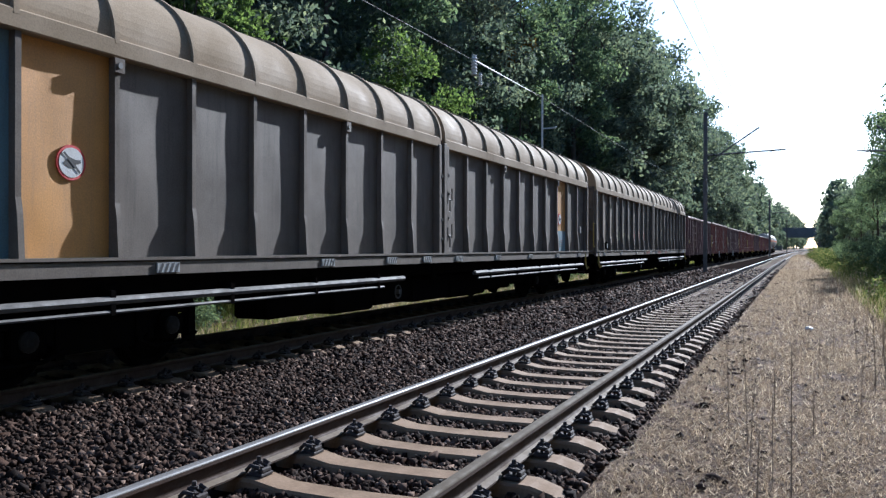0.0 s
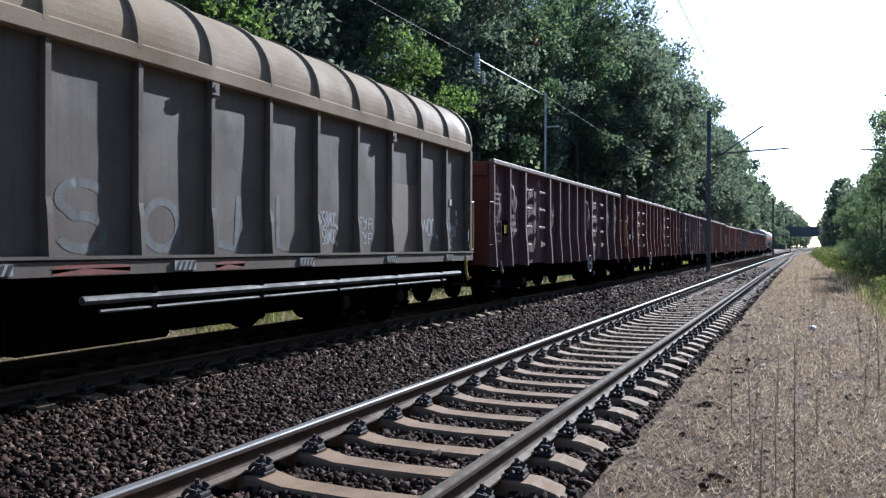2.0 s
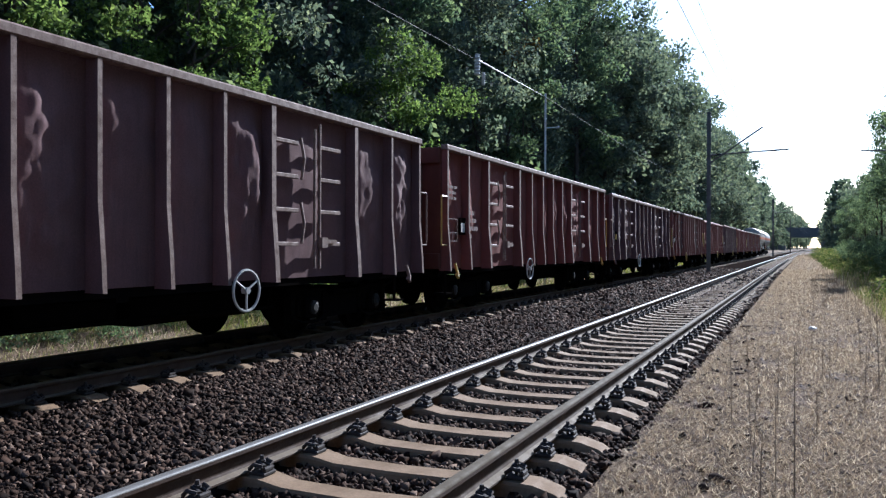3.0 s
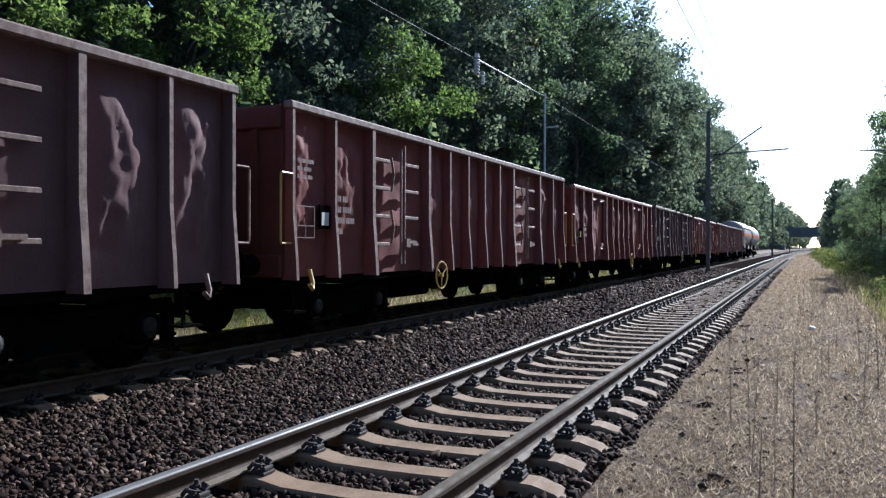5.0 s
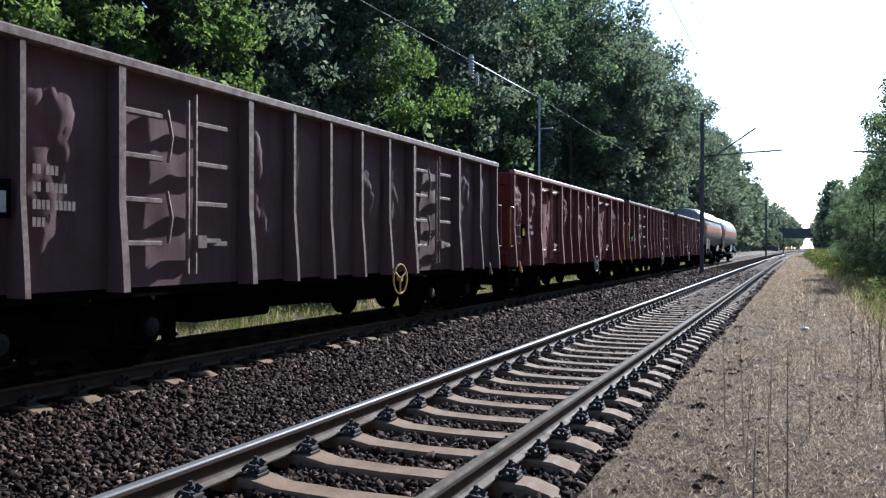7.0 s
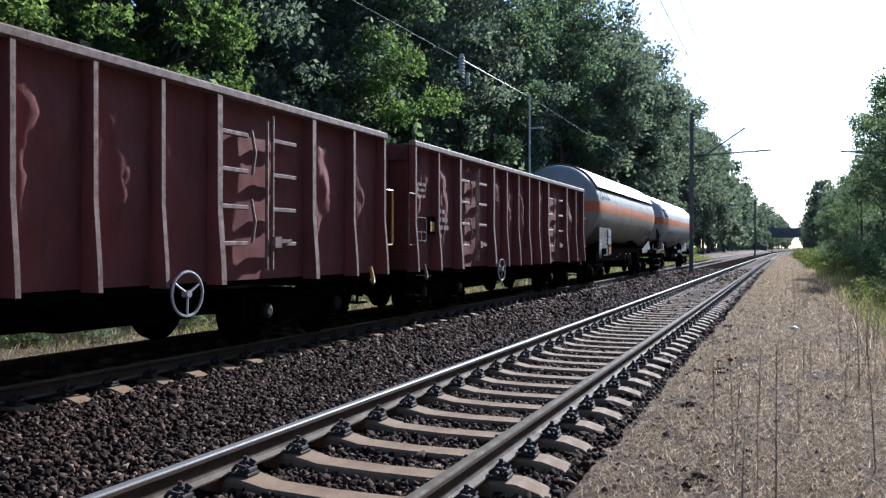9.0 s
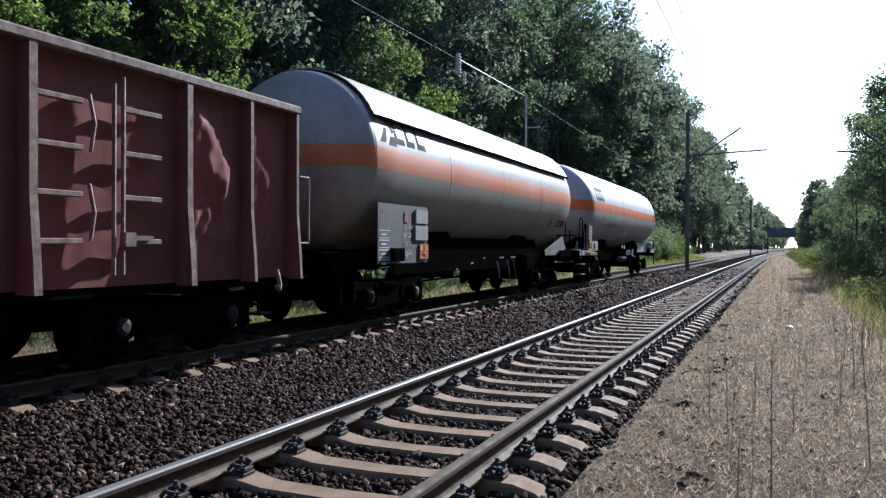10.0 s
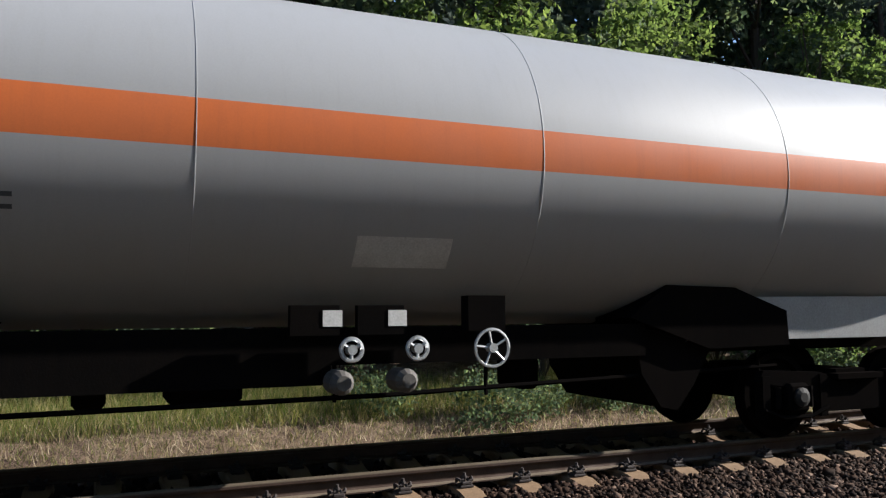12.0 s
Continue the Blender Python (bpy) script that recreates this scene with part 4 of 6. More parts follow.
    scrawl(w, M_SPRAYW, spr, x, bay(0, 8) + 0.12, 1.24, 1.45, 0.38, 0.012)
    for k, i in enumerate((1, 2, 3, 4)):
        shape = (s_loop, arc(0.4, 0.4, 0.4, 0.4, 0, 360, 18), [(0, 1), (0.05, 0.1), (0.6, 0.0), (0.7, 1)], [(0.2, 1.1), (0.2, 0.05), (0.6, 0)])[k]
        scrawl(w, M_SPRAYPALE, [shape], x, bay(1, i) + 0.12, 1.28, 0.62, 0.62, 0.045)
    scrawl(w, M_SPRAYR, [[(0, 0.3), (0.4, 0.8), (1, 0.4)], [(0, 0.1), (1, 0.2)]], 1.457, bay(1, 1), 1.06, 0.9, 0.09, 0.03)
    scrawl(w, M_SPRAYR, [[(0, 0.3), (0.4, 0.8), (1, 0.4)], [(0, 0.1), (1, 0.2)]], 1.457, bay(1, 3), 1.06, 0.5, 0.09, 0.03)
    part("painted_field", dented_panel(1.343, bay(1, 7) + 0.05, bay(1, 7) + 1.03, 1.22, 2.35, 5, 0.006, 6, 8), M_TANBAY, w, "faded tan painted lower field")
    scrawl(w, M_SPRAYR, [[(0, 0.5), (0.3, 0.6), (1, 0.5)], [(0, 0.2), (0.6, 0.25)]], 1.457, bay(0, 8), 1.06, 1.6, 0.09, 0.03)
    # white tags near the rear end
    y = bay(1, 8)
    e_z = [[(0, 1), (0, 0), (0.5, 0)], [(0, 0.5), (0.4, 0.5)], [(0, 1), (0.5, 1)]]
    scrawl(w, M_SPRAYW, [arc(0.1, 0.5, 0.1, 0.5, 60, 300), [(0.25, 0), (0.28, 1), (0.42, 0.1), (0.45, 1)], arc(0.58, 0.5, 0.1, 0.5, 0, 360), arc(0.8, 0.5, 0.1, 0.5, 0, 360), [(0.95, 0.2), (1.0, -0.2), (1.08, 0.1), (1.12, -0.3)]], x, y + 0.06, 1.5, 0.7, 0.3, 0.016)
    y = bay(1, 9)
    scrawl(w, M_SPRAYW, [[(0.25, 1.0), (0.0, 0.85), (0.02, 0.3), (0.2, 0.5)], [(0.3, 0.9), (0.38, 0.6), (0.48, 0.85)], arc(0.55, 0.6, 0.08, 0.16, 0, 360), [(0.62, 0.4), (0.66, 0.8), (0.72, 0.45), (0.78, 0.8), (0.82, 0.4)],
                             arc(0.45, 0.25, 0.1, 0.12, 0, 300), arc(0.9, 0.9, 0.06, 0.07, 0, 360), arc(0.35, 0.0, 0.2, 0.12, 20, 170)], x, y + 0.08, 1.22, 0.62, 0.62, 0.015)
    scrawl(w, M_SPRAYW, [arc(0.5, 0.7, 0.4, 0.3, -60, 240), [(0.8, 0.4), (0.4, 0.2), (0.6, 0.0)]], 1.45, HOOD_HALF - 0.24, 1.24, 0.16, 0.4, 0.016)
    box_y = bay(0, 1) + 0.62
    holder = part("paper_holder", boxes((1.35, 1.39, box_y, box_y + 0.24, 1.26, 1.52)), M_UNDER, w, "dark document holder")
    part("paper", boxes((1.391, 1.394, box_y + 0.04, box_y + 0.2, 1.3, 1.46)), M_PALEGREY, holder)
    bars(w, M_WHITEINK, 1.362, text_lines(random.Random(2), bay(0, 0) + 0.42, 1.72, [[2, 2], [1, 3]], 0.09, 0.05))
    bars(w, M_SPRAYW, 1.36, [(bay(0, 0) + 0.1, bay(0, 0) + 0.5, 1.86, 1.93)], "paint_patch", "pale paint patch")
    part("placard", boxes((1.338, 1.348, y + 0.28, y + 0.36, 2.08, 2.2), (1.338, 1.348, y + 0.55, y + 0.62, 1.9, 2.0)), M_WHITE, w, "small white placard")


# --- open high-sided wagon
EAS_HALF = 6.47
EAS_POSTS = (-6.43, -5.40, -4.30, -2.28, -1.36, -0.46, 0.43, 1.33, 2.25, 4.27, 5.40, 6.41)


def build_eas(seed, paint, rim, label, wheel_mat, wheel_y, rim_top=3.20, doors="bars", dents=0.045, hand_mat=None):
    w = wagon_root("open_wagon", label, "freight wagon", "wagons of the train")
    H = EAS_HALF
    rng = random.Random(seed)
    sets = []
    bm = bmesh.new()
    box(bm, -0.3, 0.3, -H, H, 0.72, 1.1)
    for y in (-H + 0.08, -4.6, -2, 0, 2, 4.6, H - 0.08):
        box(bm, -1.26, 1.26, y - 0.08, y + 0.08, 0.75, 1.1)
    for s in (-1, 1):
        box(bm, s * 1.22 - 0.05, s * 1.22 + 0.05, -H, H, 0.80, 1.08)
    part("underframe", bm, M_UNDER, w)
    part("floor_deck", boxes((-1.26, 1.26, -H + 0.03, H - 0.03, 1.1, 1.18)), M_UNDER, w)
    for y0, y1, z0 in ((-2.6, -1.1, 0.40), (-0.9, 0.3, 0.52), (0.5, 2.5, 0.44)):
        part("brake_box", boxes((0.2, 0.9, y0, y1, z0, 0.8), bevel=0.05), M_UNDER, w)
    part("brake_rod", tubes(0.025, [(0.95, -2.9, 0.55), (0.95, 2.9, 0.5)], n=6), M_UNDER, w, "dark brake rod")
    for y in (-4.5, 4.5):
        sets += bogie(w, y)
    for e in (-H - 0.02, H + 0.02):
        buffers(w, e)
    # near side, sheet by sheet between the posts
    posts = EAS_POSTS
    for i, (a, b) in enumerate(zip(posts, posts[1:])):
        door = i in (2, 8)
        amp = dents * (0.6 + 0.7 * rng.random()) * (0.35 if door else 1)
        part("side_sheet", dented_panel(1.295, a, b, 0.90, rim_top - 0.07, seed * 13 + i, amp * 1.35, 24, 54, 1.15, 0.85), paint, w, "dented side sheet", True)
    for i, y in enumerate(posts):
        wide = 0.044 if i in (2, 3, 8, 9) else 0.028
        bm = bmesh.new()
        prism(bm, [(1.29, 0.87), (1.52, 0.87), (1.505, 1.15), (1.455, 1.75), (1.45, rim_top - 0.1), (1.29, rim_top - 0.06)], y - wide, y + wide)
        # Only outer faces take the paler rim paint: sun on the posts as colour.
        for f in bm.faces:
            if abs(f.normal.y) > 0.5 or f.calc_center_median().x < 1.31:
                f.material_index = 1
        part("post", bm, [rim, paint], w, "side post, its outer face painted paler as if sunlit")
    part("side_wall", boxes((-1.40, -1.33, -H, H, 0.9, rim_top - 0.07)), paint, w)
    for s in (-1, 1):
        part("top_rim", boxes((s * 1.39 - 0.07, s * 1.39 + 0.07, -H - 0.03, H + 0.03, rim_top - 0.11, rim_top), bevel=0.02), rim, w, "scuffed pale top rim")
    for e in (-H, H):
        end_paint = M_ENDRED if doors == "frames" else M_ENDBROWN
        part("end_wall", boxes((-1.33, 1.33, e - 0.03, e + 0.03, 0.95, rim_top - 0.05)), end_paint, w)
        part("end_beam", boxes((-1.32, 1.32, e - 0.10, e + 0.10, rim_top - 0.36, rim_top - 0.06), bevel=0.02), end_paint, w)
        part("end_beam", boxes((-1.32, 1.32, e - 0.08, e + 0.08, 0.9, 1.2), bevel=0.02), end_paint, w)
        for x in (-0.9, -0.3, 0.3, 0.9):
            part("end_rib", boxes((x - 0.05, x + 0.05, e - 0.085, e + 0.085, 1.2, rim_top - 0.36)), end_paint, w)
    # double doors: hinge bars, locking rods and levers
    for da, db in ((posts[2], posts[3]), (posts[8], posts[9])):
        mid = (da + db) / 2
        for k in range(4 if doors == "bars" else 2):
            z = 1.32 + k * 0.44 if doors == "bars" else 1.22 + k * 1.55
            for c in (da + 0.05, mid + 0.08):
                part("hinge_bar", boxes((1.37, 1.43, c, c + (0.52 if doors == "bars" else 0.42), z, z + 0.055), bevel=0.008), rim, w)
        part("lock_rod", tubes(0.022, [(1.43, mid - 0.07, 1.02), (1.43, mid - 0.07, 2.9)], n=6), rim, w)
        part("lock_rod", tubes(0.022, [(1.43, mid + 0.05, 1.02), (1.43, mid + 0.05, 2.98)], n=6), rim, w)
        for zz in (1.35, 2.2):
            part("hinge_bow", tubes(0.02, [(1.39, mid - 0.32, zz), (1.42, mid - 0.30, zz + 0.27), (1.39, mid - 0.34, zz + 0.55)], n=6), rim, w)
        part("lock_lever", boxes((1.42, 1.48, mid + 0.1, mid + 0.42, 1.36, 1.41), (1.42, 1.50, mid + 0.02, mid + 0.16, 1.30, 1.44)), rim, w)
        if doors != "bars":
            part("door_frame", boxes((1.36, 1.40, da + 0.06, da + 0.11, 1.2, 2.85), (1.36, 1.40, da + 0.06, db - 0.06, 2.82, 2.88), (1.36, 1.40, db - 0.11, db - 0.06, 1.2, 2.85), (1.36, 1.41, da + 0.06, da + 0.5, 1.2, 1.27)), rim, w)
    # hand brake wheel
    hw = part("hand_wheel", wheel_bm(0.24), wheel_mat, w, "spoked hand brake wheel", m=pose(1.54, wheel_y, 0.80))
    # handrails on the corners, hooks and steps
    hm = hand_mat or M_EASRIM
    handrail(w, 1.44, -H, 1.35, 2.25, hm, 0.22, along=-1)
    handrail(w, 1.44, H, 1.35, 2.25, hm, 0.22, along=1)
    for y in (-H + 0.45, H - 0.5):
        part("rope_hook", tubes(0.03, [(1.42, y, 1.0), (1.47, y, 0.82), (1.50, y - 0.05, 0.74), (1.50, y - 0.12, 0.80)], n=6), M_YELLOW if hand_mat else rim, w, "painted rope hook")
        part("foot_step", boxes((1.1, 1.36, y - 0.28, y + 0.02, 0.42, 0.45), (1.30, 1.33, y - 0.26, y - 0.22, 0.45, 0.9)), M_UNDER, w)
    # stencilled markings as bars, and a document holder
    x = 1.395
    rows = text_lines(rng, posts[0] + 0.16, 2.42, [[7, 5], [4, 6], [3, 3, 4]], 0.055, 0.05) + text_lines(rng, posts[1] + 0.14, 1.95, [[2, 3], [2, 5], [4, 5], [3]], 0.085, 0.07)
    word = []
    for k, r in enumerate(rows):
        if word and (r[2] != word[-1][2] or r[0] - word[-1][1] > 0.35 * (r[3] - r[2])):
            bars(w, M_WHITEINK, x, word, "marking", "faded painted marking")
            word = []
        word.append(r)
    bars(w, M_WHITEINK, x, word, "marking", "faded painted marking")
    ga, gb, gz = posts[0] + 0.14, posts[0] + 0.56, 1.42
    t = 0.012
    bars(w, M_WHITEINK, x, [(ga, gb, gz, gz + t), (ga, gb, gz + 0.42, gz + 0.42 + t), (ga, ga + t, gz, gz + 0.42), (gb, gb + t, gz, gz + 0.42), (ga, gb, gz + 0.16, gz + 0.16 + t), ((ga + gb) / 2, (ga + gb) / 2 + t, gz, gz + 0.2)], "grid_mark", "thin painted inspection grid")
    holder = part("paper_holder", boxes((1.38, 1.41, posts[0] + 0.68, posts[0] + 0.95, 1.55, 1.88)), M_UNDER, w, "dark document holder")
    part("paper", boxes((1.411, 1.414, posts[0] + 0.72, posts[0] + 0.9, 1.6, 1.78)), M_YELLOW if seed % 2 else M_WHITE, holder)
    return w, sets


# --- gas tank wagon
def build_tank(label, length, radius, zc, paint, sunshield, seams, extras, dome=0.95, over=1.3):
    """length: of the straight barrel, which lies in the middle."""
    w = wagon_root("gas_tank_wagon", label, "tank wagon", "wagons of the train")
    L = length / 2
    band = (2.57, 2.93)
    angs = [2 * math.pi * i / 112 for i in range(112)]
    prof = [(-L - dome * math.sin(a), radius * math.cos(a) ** 0.8) for a in (math.pi / 2 * k / 10 for k in range(9, 0, -1))]
    prof += [(-L + length * i / 16, radius) for i in range(17)]
    prof += [(L + dome * math.sin(a), radius * math.cos(a) ** 0.8) for a in (math.pi / 2 * k / 10 for k in range(1, 10))]
    bm = bmesh.new()
    rings = []
    for s, r in prof:
        rings.append([bm.verts.new((r * math.cos(a), s, zc + r * math.sin(a))) for a in angs])
    n = len(angs)
    for u, v in zip(rings, rings[1:]):
        for j in range(n):
            k = (j + 1) % n
            f = bm.faces.new((u[j], u[k], v[k], v[j]))
            f.smooth = True
    for ring, s in ((rings[0], -1), (rings[-1], 1)):
        tip = bm.verts.new((0, s * (L + dome), zc))
        for j in range(n):
            bm.faces.new((ring[j], ring[(j + 1) % n], tip)).smooth = True
    bmesh.ops.recalc_face_normals(bm, faces=bm.faces[:])
    for z in band:
        bmesh.ops.bisect_plane(bm, geom=bm.verts[:] + bm.edges[:] + bm.faces[:], plane_co=(0, 0, z), plane_no=(0, 0, 1))
    for f in bm.faces:
        z = f.calc_center_median().z
        if band[0] < z < band[1]:
            f.material_index = 1
    part("tank_shell", bm, [paint, M_BANDFADED if sunshield else M_ORANGE], w, "grey cylindrical tank with orange band")
    for y in seams:
        bm = bmesh.new()
        tube(bm, [((radius - 0.001) * math.cos(a), y, zc + (radius - 0.001) * math.sin(a)) for a in (2 * math.pi * i / 112 for i in range(113))], 0.0045, 5)
        part("weld_seam", bm, paint, w)
    if sunshield:
        a0, a1, R = radians(27), radians(153), radius + 0.07
        m = 9
        for k in range(m):
            y0, y1 = -L + 0.08 + (length - 0.1) * k / m, -L + 0.08 + (length - 0.1) * (k + 1) / m - 0.012
            bm = bmesh.new()
            sec = [(R * math.cos(a0 + (a1 - a0) * i / 18), zc + R * math.sin(a0 + (a1 - a0) * i / 18)) for i in range(19)]
            sec = sec + [((R - 0.02) / R * x, zc + (z - zc) * (R - 0.02) / R) for x, z in reversed(sec)]
            prism(bm, sec, y0, y1)
            part("sunshield_plate", bm, M_SHIELD if k % 4 != 2 else paint, w, "curved sunshield plate over the tank")
        part("shield_edge", boxes((R * math.cos(a0) - 0.02, R * math.cos(a0) + 0.03, -L + 0.06, L, zc + R * math.sin(a0) - 0.05, zc + R * math.sin(a0) - 0.005)), M_UNDER, w)
    F = L + over          # headstock
    bm = bmesh.new()
    for s in (-1, 1):
        box(bm, s * 0.55 - 0.09, s * 0.55 + 0.09, -F, F, 0.93, 1.22)
        box(bm, -1.28, 1.28, s * F - 0.08, s * F + 0.08, 0.85, 1.2)
    part("underframe", bm, M_UNDER, w)
    for s in (-1, 1):
        yb = s * (L - 3.4)
        bm = bmesh.new()
        prism(bm, [(yb - s * 1.15, 1.30), (yb - s * 0.7, 1.62), (yb + s * 0.15, 1.60), (yb + s * 0.85, 1.36), (yb + s * 0.87, 1.0), (yb - s * 0.2, 0.98)], -1.03, 1.03, axis="x")
        part("tank_saddle", bm, M_UNDER, w)
        if s > 0 and not sunshield:
            bm = bmesh.new()
            prism(bm, [(yb - s * 1.05, 1.2), (yb - s * 0.98, 0.75), (yb - s * 0.76, 0.42), (yb - s * 0.56, 0.38), (yb - s * 0.35, 0.62), (yb - s * 0.05, 1.1)], -0.8, 0.95, axis="x")
            part("brake_cylinder_box", bm, M_UNDER, w, "black box of brake gear beside the bogie")
        ye = s * (L + 0.35)
        reach, side_x = (4.2, 0.985) if not sunshield else (2.1, 1.18)
        for side in ((-1, 1) if not sunshield or s > 0 else ()):
            bm = bmesh.new()
            prism(bm, [(ye - s * reach, 1.06), (ye - s * reach, 1.50 if not sunshield else 1.2), (ye - s * 0.55, 1.52), (ye - s * 0.1, 1.62), (ye + s * 0.30, 1.24), (ye + s * 0.30, 1.06)], side * side_x - 0.02, side * side_x + 0.02, axis="x")
            part("end_gusset", bm, M_GUSSET if sunshield else M_PALEGREY, w, "grey end gusset plate")
        part("end_beam", boxes((-1.3, 1.3, s * F - 0.45, s * F + 0.10, 1.2, 1.23), (1.22, 1.30, min(s * F, s * (F - 1.2)), max(s * F, s * (F - 1.2)), 1.02, 1.2)), M_PALEGREY if not sunshield else M_UNDER, w)
    sets = []
    inner = 1.35 if sunshield else 1.62
    for y in (-L + inner, L - inner):
        sets += bogie(w, y)
    for e in (-F, F):
        buffers(w, e)
    bm = bmesh.new()
    tube(bm, [(0.9, -L + 2.6, 0.62), (0.9, 0.2, 0.66), (0.9, L - 2.6, 0.78)], 0.022, 6)
    for y, k in ((-3.3, 0.5), (-2.2, 0.25), (-1.5, 0.6), (1.7, 0.22)):
        box(bm, 0.1, 0.62, y, y + k, 0.62, 0.95, bevel=0.04)
    for y in (-3.9, -0.2, 1.2, 4.4):
        tube(bm, [(0.9, y, 0.62), (0.9, y, 1.0)], 0.02, 6)
    part("brake_gear", bm, M_UNDER, w, "dark pipes and brake boxes under the tank")
    extras(w, L, F, radius, zc)
    return w, sets


def end_platform(w, y, s, mat):
    """Railing and steps at one end."""
    rail_lines = []
    for x, top, run in ((1.27, 2.28, 0.40), (0.78, 2.28, 0.62), (0.2, 2.2, 0.5)):
        rail_lines.append([(x, y, 1.23), (x, y, top - 0.09), (x, y - s * 0.09, top), (x, y - s * (run - 0.09), top), (x, y - s * run, top - 0.09), (x, y - s * run, 1.23)])
    rail_lines.append([(1.27, y - s * 0.5, 1.6), (1.27, y - s * 0.78, 2.1), (1.27, y - s * 0.86, 2.12), (1.27, y - s * 0.92, 2.04), (1.27, y - s * 0.92, 1.23)])
    part("railing", tubes(0.02, *rail_lines, [(1.25, y, 1.7), (0.2, y, 1.7)], n=6), mat, w, "bent tube platform railing")
    part("railing_board", boxes((0.15, 1.22, y - s * 0.9 - 0.012, y - s * 0.9 + 0.012, 1.26, 1.66)), M_UNDER, w, "black board behind the railing")
    part("platform_deck", boxes((0.1, 1.3, min(y, y - s * 0.95), max(y, y - s * 0.95), 1.20, 1.24)), mat, w)
    for z in (0.38, 0.72):
        part("foot_step", boxes((1.12, 1.42, y - 0.2, y + 0.2, z, z + 0.03)), M_STEELWORN, w)
    part("step_hanger", tubes(0.018, [(1.3, y - 0.18, 0.38), (1.3, y - 0.18, 1.2)], [(1.3, y + 0.18, 0.38), (1.3, y + 0.18, 1.2)], n=6), M_UNDER, w)


def hazard_plate(w, x, y, z, width=0.36, height=0.28):
    """Orange plate with two rows of numbers."""
    pl = part("hazard_plate", boxes((x, x + 0.012, y, y + width, z, z + height)), M_ORANGEPLATE, w, "orange hazard plate with black numbers 23 over 1965")
    bars(pl, M_BLACK, x + 0.0145, [(y, y + width, z + height * 0.48, z + height * 0.52), (y, y + 0.012, z, z + height), (y + width - 0.012, y + width, z, z + height), (y, y + width, z, z + 0.012), (y, y + width, z + height - 0.012, z + height)], "plate_lines", "")
    for txt, zz in (("23", z + height * 0.58), ("1965", z + height * 0.10)):
        cu = bpy.data.curves.new("number", "FONT")
        cu.body, cu.size, cu.align_x, cu.extrude = txt, height * 0.46, "CENTER", 0.001
        cu.materials.append(M_BLACK)
        ob = new("number", cu)
        ob.parent = pl
        ob.matrix_basis = pose(x + 0.0155, y + width / 2, zz, 90, 0, 90)
    return pl


def curved_shapes(w, polys, mat, R, zc, name, label):
    """Flat painted shapes laid on the tank: outlines in (y, height along the skin from the axis level)."""
    bm = bmesh.new()
    for poly in polys:
        vs = [bm.verts.new(((R + 0.0025) * math.cos(b / R), a, zc + (R + 0.0025) * math.sin(b / R))) for a, b in poly]
        try:
            bm.faces.new(vs)
        except ValueError:
            pass
    for k in range(-19, 20):
        z = zc + R * math.sin(0.08 * k)
        bmesh.ops.bisect_plane(bm, geom=bm.verts[:] + bm.edges[:] + bm.faces[:], plane_co=(0, 0, z), plane_no=(0, 0, 1))
    for v in bm.verts:
        f = (R + 0.0025) / math.hypot(v.co.x, v.co.z - zc)
        v.co.x, v.co.z = v.co.x * f, zc + (v.co.z - zc) * f
    return part(name, bm, mat, w, label)


def strip_letters(y, b, h, widths, gap, thick):
    """Blocky strokes that stand in for a maker's mark."""
    out = []
    for k, wd in enumerate(widths):
        nb = 5
        def seg(y0, b0, y1, b1):
            for i in range(nb):
                out.append([(y0 + (y1 - y0) * 0, b0 + (b1 - b0) * i / nb), (y1, b0 + (b1 - b0) * i / nb), (y1, b0 + (b1 - b0) * (i + 1) / nb), (y0, b0 + (b1 - b0) * (i + 1) / nb)])
        seg(y, b, y + thick, b + h)
        if k % 2 == 0:
            out.append([(y + thick, b + h - thick), (y + wd, b + h - thick), (y + wd, b + h), (y + thick, b + h)])
            out.append([(y + thick, b), (y + wd, b), (y + wd, b + thick), (y + thick, b + thick)])
        else:
            seg(y + wd - thick, b, y + wd, b + h)
            out.append([(y + thick, b + h * 0.35), (y + wd - thick, b + h * 0.35), (y + wd - thick, b + h * 0.35 + thick), (y + thick, b + h * 0.35 + thick)])
        y += wd + gap
    return out


